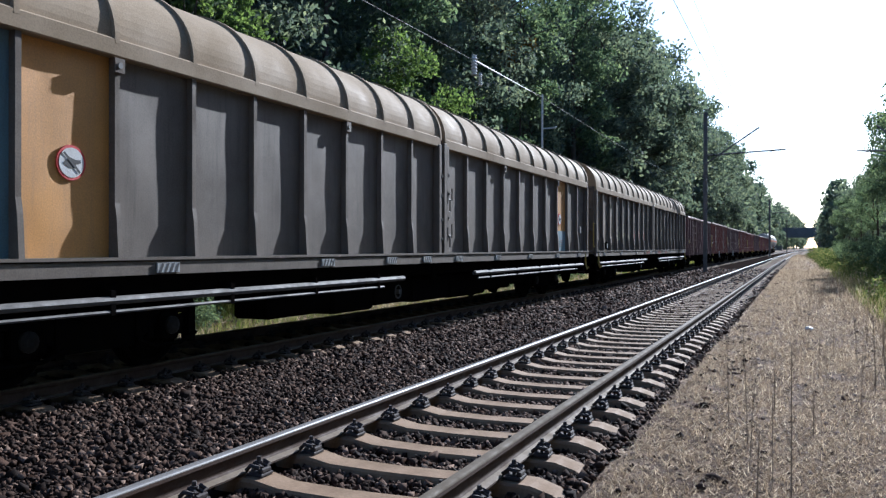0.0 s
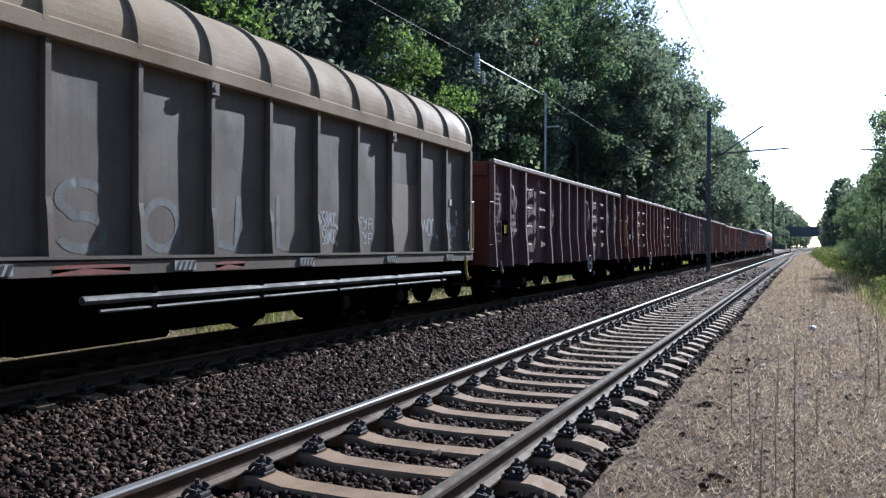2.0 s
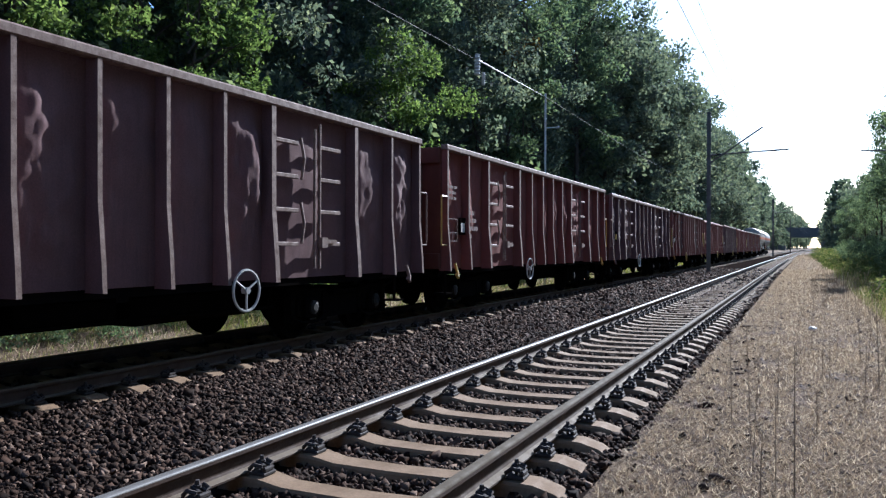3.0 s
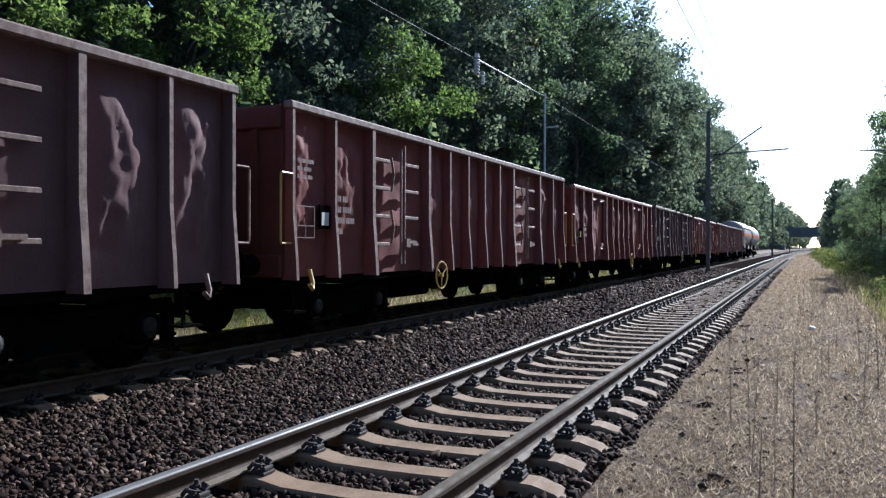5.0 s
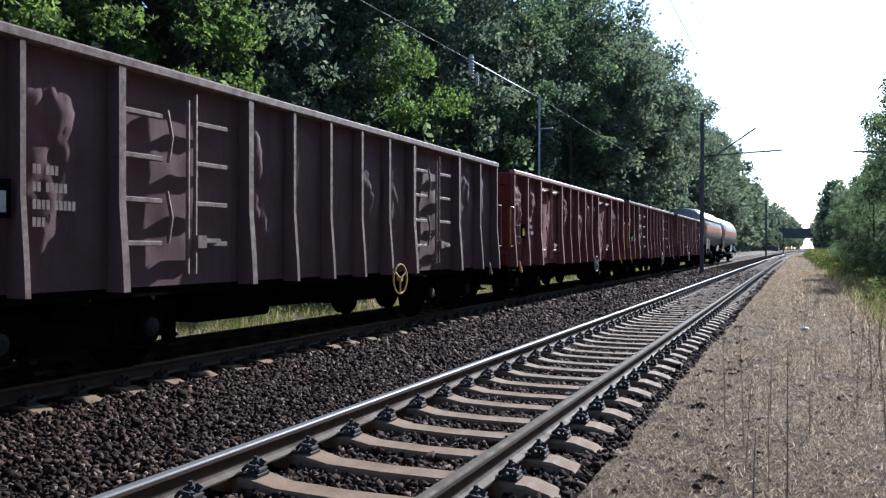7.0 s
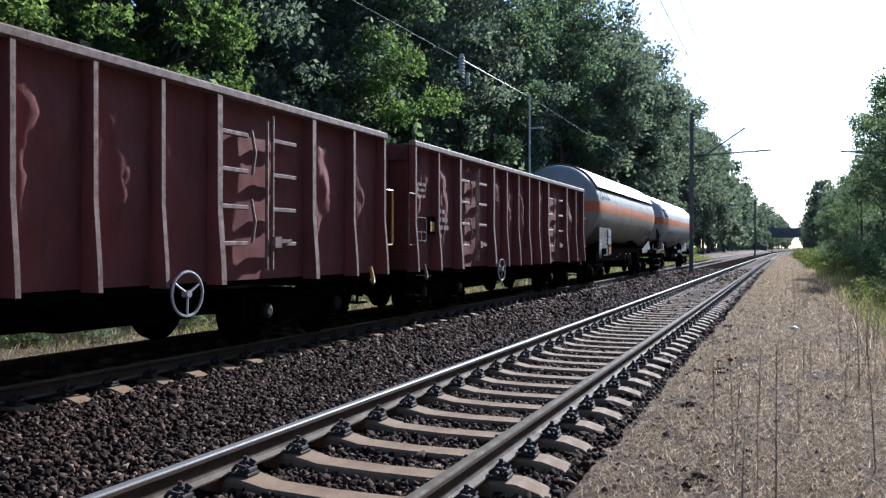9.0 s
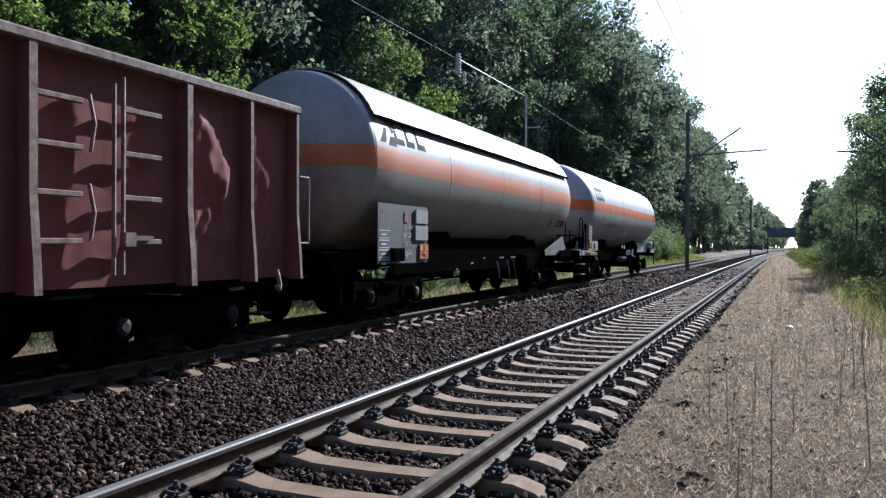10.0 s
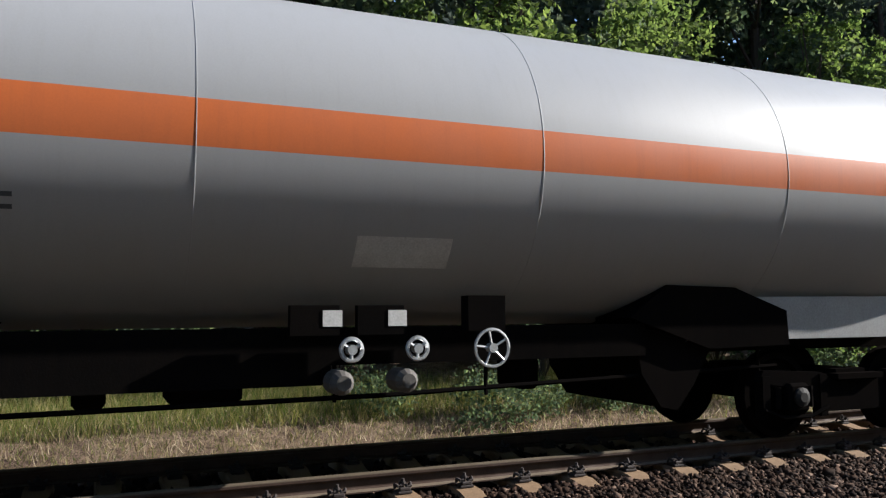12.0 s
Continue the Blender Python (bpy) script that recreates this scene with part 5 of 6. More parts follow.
def tank_one_extras(w, L, F, R, zc):
    # data panel beside the front saddle
    y0 = -L + 0.06
    x = 1.46
    panel = part("data_panel", boxes((x, x + 0.02, y0, y0 + 1.95, 1.02, 2.02)), M_PANEL, w, "dark grey data panel with small painted markings")
    rng = random.Random(4)
    rows = text_lines(rng, y0 + 0.06, 1.86, [[5, 6], [7], [6]], 0.05, 0.035) + text_lines(rng, y0 + 0.95, 1.30, [[4, 5]], 0.085, 0.08)
    bars(panel, M_WHITEINK, x + 0.023, rows)
    for txt, zz in (("33  RIV", 1.60), ("80  D-", 1.46), ("Zegkks", 1.15)):
        cu = bpy.data.curves.new("lettering", "FONT")
        cu.body, cu.size, cu.extrude = txt, 0.125, 0.001
        cu.materials.append(M_WHITE)
        ob = new("lettering", cu)
        ob.parent = panel
        ob.matrix_basis = pose(x + 0.0235, y0 + 0.95, zz, 90, 0, 90)
    for k in range(4):
        bars(panel, M_WHITE, x + 0.023, [(y0 + 0.05, y0 + 0.42, 1.56 - k * 0.16, 1.58 - k * 0.16), (y0 + 0.05, y0 + 0.42, 1.44 - k * 0.16, 1.455 - k * 0.16), (y0 + 0.12, y0 + 0.3, 1.49 - k * 0.16, 1.52 - k * 0.16)], "label_box", "")
    part("placard_holder", boxes((x + 0.02, x + 0.05, y0 + 1.40, y0 + 1.93, 1.42, 1.68), (x + 0.02, x + 0.05, y0 + 1.42, y0 + 1.93, 1.72, 1.96)), M_PALEGREY, panel, "pale placard holder")
    part("red_mark", boxes((x + 0.02, x + 0.03, y0 + 0.98, y0 + 1.12, 1.72, 1.9)), M_DARKRED, panel)
    hazard_plate(w, x + 0.03, y0 + 1.60, 1.08)
    part("small_box", boxes((x + 0.02, x + 0.10, y0 + 0.45, y0 + 0.85, 1.06, 1.28)), M_UNDER, panel)
    # maker's mark, plain shapes
    ly = -L + 0.14
    tri = [[(ly, 0.28), (ly + 0.22, 0.28), (ly + 0.36, 0.56), (ly + 0.25, 0.56)], [(ly + 0.30, 0.25), (ly + 0.62, 0.25), (ly + 0.56, 0.42), (ly + 0.42, 0.42)], [(ly + 0.26, 0.80), (ly + 0.38, 0.84), (ly + 0.60, 0.50), (ly + 0.50, 0.45)]]
    for q in tri:
        curved_shapes(w, [q], M_LOGO, R, zc, "logo_stroke", "faded grey painted mark on the tank")
    for k, wd in enumerate((0.42, 0.40, 0.42)):
        curved_shapes(w, strip_letters(ly + 0.58 + 0.44 * k, 0.30, 0.52, (wd - 0.05,), 0, 0.115), M_LOGO, R, zc, "logo_stroke", "faded grey painted mark on the tank")
    part("valve_box", boxes((0.9, 1.32, 2.4, 3.2, 0.7, 1.1), bevel=0.02), M_UNDER, w)
    curved_shapes(w, [[(5.50, -0.88), (6.33, -0.88), (6.33, -0.66), (5.50, -0.66)]], M_BLACK, R, zc, "dark_placard", "black painted placard with a pale square")
    curved_shapes(w, [[(5.72, -0.83), (5.90, -0.83), (5.90, -0.71), (5.72, -0.71)]], M_LOGOGREY, R + 0.002, zc, "pale_square", "")
    curved_shapes(w, [[(4.66, -0.85), (4.90, -0.85), (4.90, -0.69), (4.66, -0.69)]], M_PANEL, R, zc, "dark_mark", "small dark painted square")
    for side in (-1, 1):
        bm = bmesh.new()
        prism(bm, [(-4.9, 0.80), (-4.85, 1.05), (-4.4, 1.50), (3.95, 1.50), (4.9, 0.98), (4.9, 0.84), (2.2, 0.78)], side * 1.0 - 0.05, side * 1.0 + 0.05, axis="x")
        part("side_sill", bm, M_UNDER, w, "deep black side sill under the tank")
    for y, z, k in ((-1.9, 0.80, 0.10), (-1.0, 0.92, 0.16), (-0.2, 1.02, 0.12), (1.0, 1.02, 0.30), (1.9, 1.02, 0.35)):
        part("sill_plate", boxes((1.052, 1.06, y, y + k, z, z + 0.035)), M_STEELWORN, w)
    for y in (0.7, 1.5, 2.0):
        part("brake_lever", tubes(0.02, [(1.09, y, 0.95), (1.12, y + 0.05, 0.70), (1.10, y + 0.18, 0.52)], n=6), M_STEELWORN, w, "worn brake lever")


def tank_two_extras(w, L, F, R, zc):
    end_platform(w, -F + 0.05, -1, M_UNDER)
    y0 = -L - 0.30
    x = 1.34
    panel = part("data_panel", boxes((x, x + 0.03, y0, y0 + 0.52, 1.25, 2.05)), M_GUSSET, w, "grey data board beside the platform")
    rng = random.Random(5)
    bars(panel, M_LOGOGREY, x + 0.033, text_lines(rng, y0 + 0.06, 1.92, [[4, 3], [3, 4], [5]], 0.05, 0.05))
    bars(panel, M_WHITE, x + 0.033, [(y0 + 0.08, y0 + 0.44, 1.84, 1.85), (y0 + 0.08, y0 + 0.44, 1.95, 1.96), (y0 + 0.08, y0 + 0.44, 1.74, 1.75), (y0 + 0.16, y0 + 0.17, 1.74, 1.95), (y0 + 0.30, y0 + 0.31, 1.84, 1.95)], "label_box", "")
    hazard_plate(w, x + 0.032, y0 + 0.11, 1.31, 0.36, 0.29)
    bumper = part("step_bar", boxes((1.30, 1.44, y0 - 0.1, y0 + 1.05, 1.02, 1.12)), M_YELLOW, w, "yellow and black striped bar")
    for k in range(6):
        part("stripe", boxes((1.441, 1.444, y0 - 0.05 + k * 0.18, y0 + 0.03 + k * 0.18, 1.03, 1.11)), M_BLACK, bumper)
    part("rope_hook", tubes(0.035, [(1.42, y0 + 0.75, 1.05), (1.48, y0 + 0.75, 0.92), (1.50, y0 + 0.70, 0.86)], n=6), M_YELLOW, w, "yellow rope hook")
    part("red_disc", lathe(bmesh.new(), [(1.26, 0.12), (1.285, 0.115)], 20, "x", (0, y0 + 1.46, 1.36)), M_DARKRED, w, "red round mark")
    part("side_plate", boxes((1.22, 1.26, y0 + 0.5, y0 + 2.0, 1.18, 1.52)), M_PALEGREY, w)
    ly = -L + 0.46
    for k in range(4):
        curved_shapes(w, strip_letters(ly + 0.355 * k, 0.23, 0.49, (0.32,), 0, 0.125), M_BLUEGREY, R, zc, "logo_stroke", "blue-grey painted mark on the tank")
    # small lettering low on the barrel, and a pale panel with valves below it
    bm_rows = []
    for k, (yy, bb, ln) in enumerate(((-5.6, -0.30, 0.5), (-5.1, -0.62, 0.6), (-4.3, -0.62, 0.4), (-3.9, -0.60, 0.5), (-3.4, -0.62, 0.5), (-2.9, -0.60, 0.35))):
        for j in range(2):
            for q in range(3):
                a = yy + ln * 0.34 * q
                bm_rows.append([(a, bb - j * 0.09), (a + ln * 0.24, bb - j * 0.09), (a + ln * 0.24, bb - j * 0.09 + 0.035), (a, bb - j * 0.09 + 0.035)])
    curved_shapes(w, bm_rows, M_LOGO, R, zc, "marking", "rows of small black markings")
    yc = 0.30
    curved_shapes(w, [[(yc - 0.42, -1.10), (yc + 0.42, -1.10), (yc + 0.42, -0.80), (yc - 0.42, -0.80)]], M_WHITE, R, zc, "label_panel", "pale label panel")
    for k, yy in enumerate((-0.36, 0.19)):
        vb = part("valve_box", boxes((1.12, 1.20, yy - 0.28, yy + 0.12, 1.18, 1.42)), M_UNDER, w)
        part("valve_label", boxes((1.201, 1.206, yy - 0.02, yy + 0.14, 1.25, 1.38)), M_WHITE, vb, "small white label")
        part("valve_wheel", wheel_bm(0.085, 0.018, 3), M_GALV, w, "small pale valve wheel", m=pose(1.40, yy + 0.16, 1.07))
        part("valve_body", lathe(bmesh.new(), [(0.95, 0.10), (1.2, 0.10), (1.26, 0.06)], 14, "x", (0, yy + 0.14, 0.80)), M_STEELWORN, w)
    part("hand_wheel", wheel_bm(0.155, 0.013, 5), M_GALV, w, "pale spoked hand brake wheel", m=pose(1.42, 1.01, 1.06))
    part("wheel_stand", boxes((1.15, 1.30, 0.85, 1.2, 1.2, 1.5)), M_UNDER, w)
    bars(w, M_WHITEINK, 1.26, text_lines(rng, y0 + 0.7, 1.42, [[5, 3]], 0.05, 0.04))
    part("end_box", boxes((0.75, 1.22, F - 0.62, F - 0.12, 1.24, 1.56), bevel=0.03), M_PALEGREY, w, "pale grey equipment box at the wagon's end")
    part("end_handrail", tubes(0.018, [(1.27, F - 0.1, 0.42), (1.27, F - 0.1, 1.58), (1.27, F + 0.08, 1.62), (1.27, F + 0.08, 0.42)], [(1.27, F - 0.1, 0.45), (1.27, F + 0.08, 0.45)], n=6), M_UNDER, w, "low bent handrail with step")
    part("lower_sill", boxes((0.88, 0.98, -4.9, -0.25, 0.77, 1.24)), M_UNDER, w)
    part("lower_sill", boxes((0.88, 0.98, -0.25, 2.9, 0.93, 1.24)), M_UNDER, w)
    rows = text_lines(random.Random(8), -0.75, 3.02, [[2, 2, 4, 3, 1]], 0.075, 0.05)
    bm = bmesh.new()
    for a, b, z0, z1 in rows:
        vs = [bm.verts.new((p, -L - 0.95 * math.sqrt(max(0.0, 1 - ((p * p + (q - zc) ** 2) ** 0.5 / R) ** 2.5)) - 0.02, q)) for p, q in ((a + 0.3, z0), (b + 0.3, z0), (b + 0.3, z1), (a + 0.3, z1))]
        bm.faces.new(vs)
    part("marking", bm, M_BLACK, w, "row of small black markings on the tank end")
    part("tail_lamp", boxes((1.15, 1.27, F - 0.05, F + 0.08, 1.12, 1.42), bevel=0.02), M_WHITE, w, "white tail lamp box")


TRAIN = []      # wagon, its place along the train, wheelsets
w, s = build_hood("grey sliding-wall freight wagon with faded orange bay and pale roof", {(0, 2): M_ORANGEBAY, (0, 1): M_BLUEBAY, (1, 7): M_ORANGEBAY}, hood_one_marks)
TRAIN.append((w, 13.56, s))
w, s = build_hood("grey sliding-wall freight wagon with worn graffiti and pale roof", {(0, 1): M_TANBAY, (0, 2): M_TANBAY, (0, 0): M_TANBAY}, hood_two_marks)
TRAIN.append((w, 36.76, s))
BROWN = (M_EASB, M_EASRIM, "brown open freight wagon with dented sides and scuffed rim")
RED = (M_EAS, M_EASRIM, "rust-red open freight wagon with dented sides and scuffed rim")
BULGED = (M_EAS, M_EASRIMRED, "red-brown open freight wagon with bulged sheets and yellow fittings")
EAS_RUN = [  # paint, hand wheel's colour and place, rim height, doors, bulge, handrail colour
    (BROWN, M_PALEGREY, 1.60, 3.18, "bars", 0.045, None), (RED, M_PALEGREY, -1.80, 3.22, "bars", 0.045, M_YELLOW), (BROWN, M_PALEGREY, -1.9, 3.18, "bars", 0.045, None),
    (RED, M_YELLOW, -1.96, 3.20, "bars", 0.04, M_YELLOW), (BULGED, M_YELLOW, 1.59, 3.12, "frames", 0.065, M_YELLOW), (BROWN, M_YELLOW, 1.53, 3.18, "bars", 0.04, None),
    (BULGED, M_PALEGREY, 1.6, 3.14, "frames", 0.065, M_YELLOW), (RED, M_PALEGREY, 1.60, 3.18, "bars", 0.035, M_YELLOW), (RED, M_PALEGREY, -2.0, 3.20, "bars", 0.045, None)]
for i, ((paint, rim, label), *rest) in enumerate(EAS_RUN):
    wm, wy, top, doors, bulge, hand = rest
    w, s = build_eas(i + 3, paint, rim, label, wm, wy, top, doors, bulge, hand)
    TRAIN.append((w, 49.03 + 14.04 * i + EAS_HALF, s))
w, s = build_tank("soiled grey gas tank wagon with orange band and sunshield", 12.8, 1.50, 2.74, M_TANKDIRTY, True, (-6.4, -3.25, 0.0, 3.25, 6.4), tank_one_extras, 0.6, 0.9)
TRAIN.append((w, 182.86, s))
w, s = build_tank("clean grey gas tank wagon with orange band at the train's end", 14.5, 1.50, 2.74, M_TANK, False, (-7.22, -4.28, -1.40, 1.50, 4.32, 7.2), tank_two_extras)
TRAIN.append((w, 200.01, s))


# ---------------------------------------------------------------- plants
def build_tree(name, label, category, group, seed, height, crown_r, crown_base, count, size, mat, trunk_r=0.16, blobs=30, spread=0.55, lean=0.0, frond=False):
    rng = np.random.default_rng(seed)
    tree = tagged(new(name), label, category, group)
    mid, half = (height + crown_base) / 2, (height - crown_base) / 2
    cs, rs = [], []
    for k in range(blobs):
        u = rng.normal(0, 1, 3)
        u /= np.linalg.norm(u)
        d = rng.uniform(0.35, 1.0) ** 0.6
        taper = 1.0 - 0.25 * max(0, u[2])
        cs.append((u[0] * crown_r * d * taper + lean * (0.5 + 0.5 * u[2]), u[1] * crown_r * d * taper, mid + u[2] * half * d * 0.92))
        rs.append(crown_r * rng.uniform(0.20, 0.40) * spread / 0.55)
    cs, rs = np.array(cs), np.array(rs)
    bm = bmesh.new()
    tube(bm, [(0, 0, -0.3), (0.05, 0.03, height * 0.25), (lean * 0.4 - 0.05, 0.06, height * 0.5), (lean * 0.7, 0, height * 0.85)], trunk_r, 8, r1=trunk_r * 0.25)
    for c in (cs[: min(blobs, 14)] if height > 2 else []):
        z0 = max(crown_base * 0.7, c[2] - rng.uniform(0.8, 2.2))
        a = Vector((lean * 0.4 * z0 / height, 0.04, z0))
        tube(bm, [a, a.lerp(Vector(c), 0.55) + Vector((0, 0, 0.2)), Vector(c)], trunk_r * 0.32, 5, r1=trunk_r * 0.08)
    part("trunk", bm, M_BARK, tree)
    # leaves sit in clumps, denser outwards, along hanging sprays
    which = rng.choice(len(cs), count, p=rs ** 2 / np.sum(rs ** 2))
    u = rng.normal(0, 1, (count, 3))
    u /= np.linalg.norm(u, axis=1)[:, None]
    rad = rng.uniform(0.25, 1.0, count) ** 0.5 * (1 + 0.25 * rng.normal(0, 1, count).clip(-1, 1.6))
    pos = cs[which] + u * (rs[which] * rad)[:, None] * np.array([1, 1, 0.75])
    if frond:
        base = pos[:: 7].copy()
        dirs = rng.normal(0, 1, (len(base), 3)) + [0, 0, -0.5]
        dirs /= np.linalg.norm(dirs, axis=1)[:, None]
        k = np.arange(count)
        pos = base[k // 7] + dirs[k // 7] * ((k % 7) * size * 0.45)[:, None] + rng.normal(0, size * 0.16, (count, 3))
    v, f = leaves(rng, pos, np.full(count, size))
    crown = from_arrays("crown", v, f, mat, tree)
    return tree


def thicket(kind, spots, rng, scale=(0.85, 1.2)):
    """Sets copies of one plant on the ground at the spots."""
    for k, (x, y) in enumerate(spots):
        s = rng.uniform(*scale)
        x += bend(y)
        m = pose(x, y, ground_z(x, y) - 0.05, 0, 0, rng.uniform(0, 360)) @ Matrix.Scale(s, 4)
        if k == 0 and kind.name.split(".")[0] + "_set" not in kind:
            kind.matrix_basis = m
            kind[kind.name.split(".")[0] + "_set"] = 1
        else:
            copy_thing(kind, m)


def distant_woods(spots):
    """Trees far along the line and deep in the wood, as one mass of leafy crowns and trunks."""
    rng = np.random.default_rng(41)
    V, F, k = [], [], 0
    for x, y in spots:
        h, r = (15.0 if 0 < x < 16 and y < 420 else 23) * rng.uniform(0.85, 1.15), rng.uniform(4.2, 5.4)
        n = 950
        x += bend(y)
        u = rng.normal(0, 1, (26, 3))
        u /= np.linalg.norm(u, axis=1)[:, None]
        c = u * rng.uniform(0.4, 1, (26, 1)) ** 0.6 * [r, r, h * 0.46] + [x, y, ground_z(x, y) + h * 0.52]
        d = rng.normal(0, 1, (n, 3))
        d /= np.linalg.norm(d, axis=1)[:, None]
        pos = c[rng.integers(0, 26, n)] + d * r * 0.32 * rng.uniform(0.4, 1.1, (n, 1))
        v, f = leaves(rng, pos, np.full(n, 1.15))
        V.append(v)
        F.append(f + k)
        k += len(v)
        g = ground_z(x, y) - 0.3
        w = 0.22
        tv = np.array([(x + a, y + b, z) for z in (g, g + h * 0.7) for a, b in ((-w, -w), (w, -w), (w, w), (-w, w))])
        V.append(tv)
        F.append(np.array([(0, 1, 5, 4), (1, 2, 6, 5), (2, 3, 7, 6), (3, 0, 4, 7)]) + k)
        k += 8
    tagged(from_arrays("distant_woods", np.concatenate(V), np.concatenate(F), M_LEAFHAZE), "far green woods along both sides of the line", "woods", kind="stuff")


def build_woods():
    rng = random.Random(12)
    gl, gr = "forest trees along the line", "trees and shrubs beside the path"
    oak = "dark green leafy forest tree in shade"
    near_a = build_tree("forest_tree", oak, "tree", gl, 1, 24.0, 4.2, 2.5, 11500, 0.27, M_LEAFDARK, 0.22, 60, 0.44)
    near_b = build_tree("forest_tree", oak, "tree", gl, 2, 25.5, 3.8, 3.0, 11500, 0.27, M_LEAF, 0.22, 60, 0.44)
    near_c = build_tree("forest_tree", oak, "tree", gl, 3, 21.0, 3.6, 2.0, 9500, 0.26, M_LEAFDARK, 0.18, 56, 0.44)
    robinia = build_tree("robinia_tree", "slender tree with bright green feathery leaves", "tree", gl, 4, 11.0, 2.9, 3.2, 5600, 0.17, M_LEAFBRIGHT, 0.12, 26, 0.36, 1.2, True)
    rusty = build_tree("forest_tree", "forest tree with a few rust-coloured leaves", "tree", gl, 6, 20.0, 2.2, 13.0, 2500, 0.28, M_LEAFRUST, 0.12, 9, 0.5)
    far_a = build_tree("forest_tree", "distant green forest tree", "tree", gl, 7, 24.0, 4.6, 2.0, 6500, 0.40, M_LEAFHAZE, 0.2, 36)
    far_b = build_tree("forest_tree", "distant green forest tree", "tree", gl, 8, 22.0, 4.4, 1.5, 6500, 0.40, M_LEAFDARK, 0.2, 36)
    shrub_a = build_tree("shrub", "green bramble and hazel shrub at the forest edge", "shrub", gl, 10, 3.0, 1.5, 0.1, 2600, 0.16, M_LEAF, 0.04, 22, 0.7)
    shrub_b = build_tree("shrub", "yellow-green shrub at the forest edge", "shrub", gl, 11, 2.2, 1.3, 0.0, 2200, 0.14, M_LEAFBRIGHT, 0.03, 20, 0.7)
    low = build_tree("bramble", "low bramble on the bank behind the track", "bramble", gl, 12, 0.9, 0.9, 0.0, 1400, 0.10, M_LEAF, 0.02, 14, 0.8)
    # left wood: front row, second row, then the depth of the wood
    front, second = [], []
    y = -14.0
    while y < 64:
        front.append(((-15.2 if y < 20 else -13.4) + rng.uniform(-0.8, 0.8), y))
        second.append((-18.5 + rng.uniform(-1.5, 1.5), y + 2))
        y += rng.uniform(3.8, 5.2)
    for kind, k in ((near_a, 0), (near_b, 1), (near_c, 2)):
        thicket(kind, front[k::3] + second[k::3], rng)
    thicket(robinia, [(-12.0, 27.6), (-12.6, 16.6), (-14.2, 12.5), (-14.4, 3.4), (-12.2, 8.0)], rng, (0.88, 1.04))
    thicket(rusty, [(-12.2, 44.0)], rng, (0.86, 0.86))
    a, b = [], []
    y = 64.0
    while y < 170:
        a.append((-12.2 + rng.uniform(-1, 1), y))
        b.append((-18 + rng.uniform(-2, 2), y + 2.5))
        y += rng.uniform(4.5, 6)
    a += [(-26 + rng.uniform(-2, 2), -20 + 7 * k) for k in range(16)]
    thicket(far_a, a[::2] + b[::2], rng, (0.9, 1.2))
    thicket(far_b, a[1::2] + b[1::2], rng, (0.9, 1.2))
    t = []
    y = 170.0
    while y < 900:
        t += [(-13.5 + rng.uniform(-1.5, 1.5), y), (11.2 + rng.uniform(-1.0, 1.0), y + 3), (-22, y + 4), (20, y + 2)]
        y += rng.uniform(7, 10) * (1 + (y - 170) / 600)
    t += [(x, 520 + rng.uniform(-20, 60)) for x in range(-40, 44, 5) if abs(x + 2.5) > 6]
    t += [(x + rng.uniform(-1.5, 1.5), -40 + 6 * k) for x in (-31, -38) for k in range(36)] + [(28 + rng.uniform(-2, 2), -50 + 8 * k) for k in range(28)]
    distant_woods(t)
    thicket(shrub_a, [((-11.4 if k < 11 else -10.5) + rng.uniform(-0.5, 0.5), -6 + 2.6 * k + rng.uniform(-1, 1)) for k in range(44)], rng, (0.6, 1.25))
    thicket(shrub_a, [(x + rng.uniform(-1, 1), -12 + 3.1 * k + rng.uniform(-1, 1)) for x in (-15, -21) for k in range(46)], rng, (1.5, 2.3))
    thicket(shrub_b, [(-9.5 + rng.uniform(-0.5, 0.5), 14 + 3.7 * k + rng.uniform(-1.5, 1.5)) for k in range(26)], rng, (0.5, 1.15))
    thicket(low, [(-8.9 + rng.uniform(-0.5, 0.35), -4 + 1.05 * k + rng.uniform(-0.5, 0.5)) for k in range(46) if k > 7], rng, (0.5, 1.2))
    # right side
    r_near = build_tree("edge_tree", "backlit green tree beside the dry path", "tree", gr, 21, 10.5, 2.7, 1.6, 7500, 0.20, M_LEAF, 0.12, 36, 0.6)
    r_tall = build_tree("edge_tree", "tall airy green tree beside the dry path", "tree", gr, 22, 12.5, 2.6, 3.0, 7000, 0.20, M_LEAF, 0.13, 34, 0.55)
    r_bush = build_tree("shrub", "lush green shrub beside the dry path", "shrub", gr, 23, 3.6, 1.7, 0.0, 3600, 0.15, M_LEAF, 0.04, 24, 0.65)
    r_low = build_tree("weed_clump", "tall yellow-green weeds at the path's edge", "weeds", gr, 24, 1.2, 0.75, 0.0, 520, 0.10, M_WEED, 0.008, 22, 0.45)
    thicket(r_tall, [(8.6, 79), (8.9, 88), (8.5, 98), (8.7, 110), (8.4, 122), (8.3, 134), (8.6, 146)], rng, (0.80, 0.92))
    thicket(r_tall, [(9.0, 62), (9.4, 70), (9.4, 54)], rng, (1.25, 1.36))
    thicket(r_near, [(9.4, 24.0), (9.6, 31.5), (9.4, 39), (9.3, 46), (10.6, 17.5), (11.8, 27), (11.5, 36), (11.5, 45), (9.6, 52)], rng, (0.88, 1.02))
    thicket(copy_thing(far_b, pose(10.5, 176, 0) @ Matrix.Scale(0.5, 4)), [(10.3 + rng.uniform(-0.8, 0.8), 66 + 9 * k) for k in range(5)], rng, (0.34, 0.45))
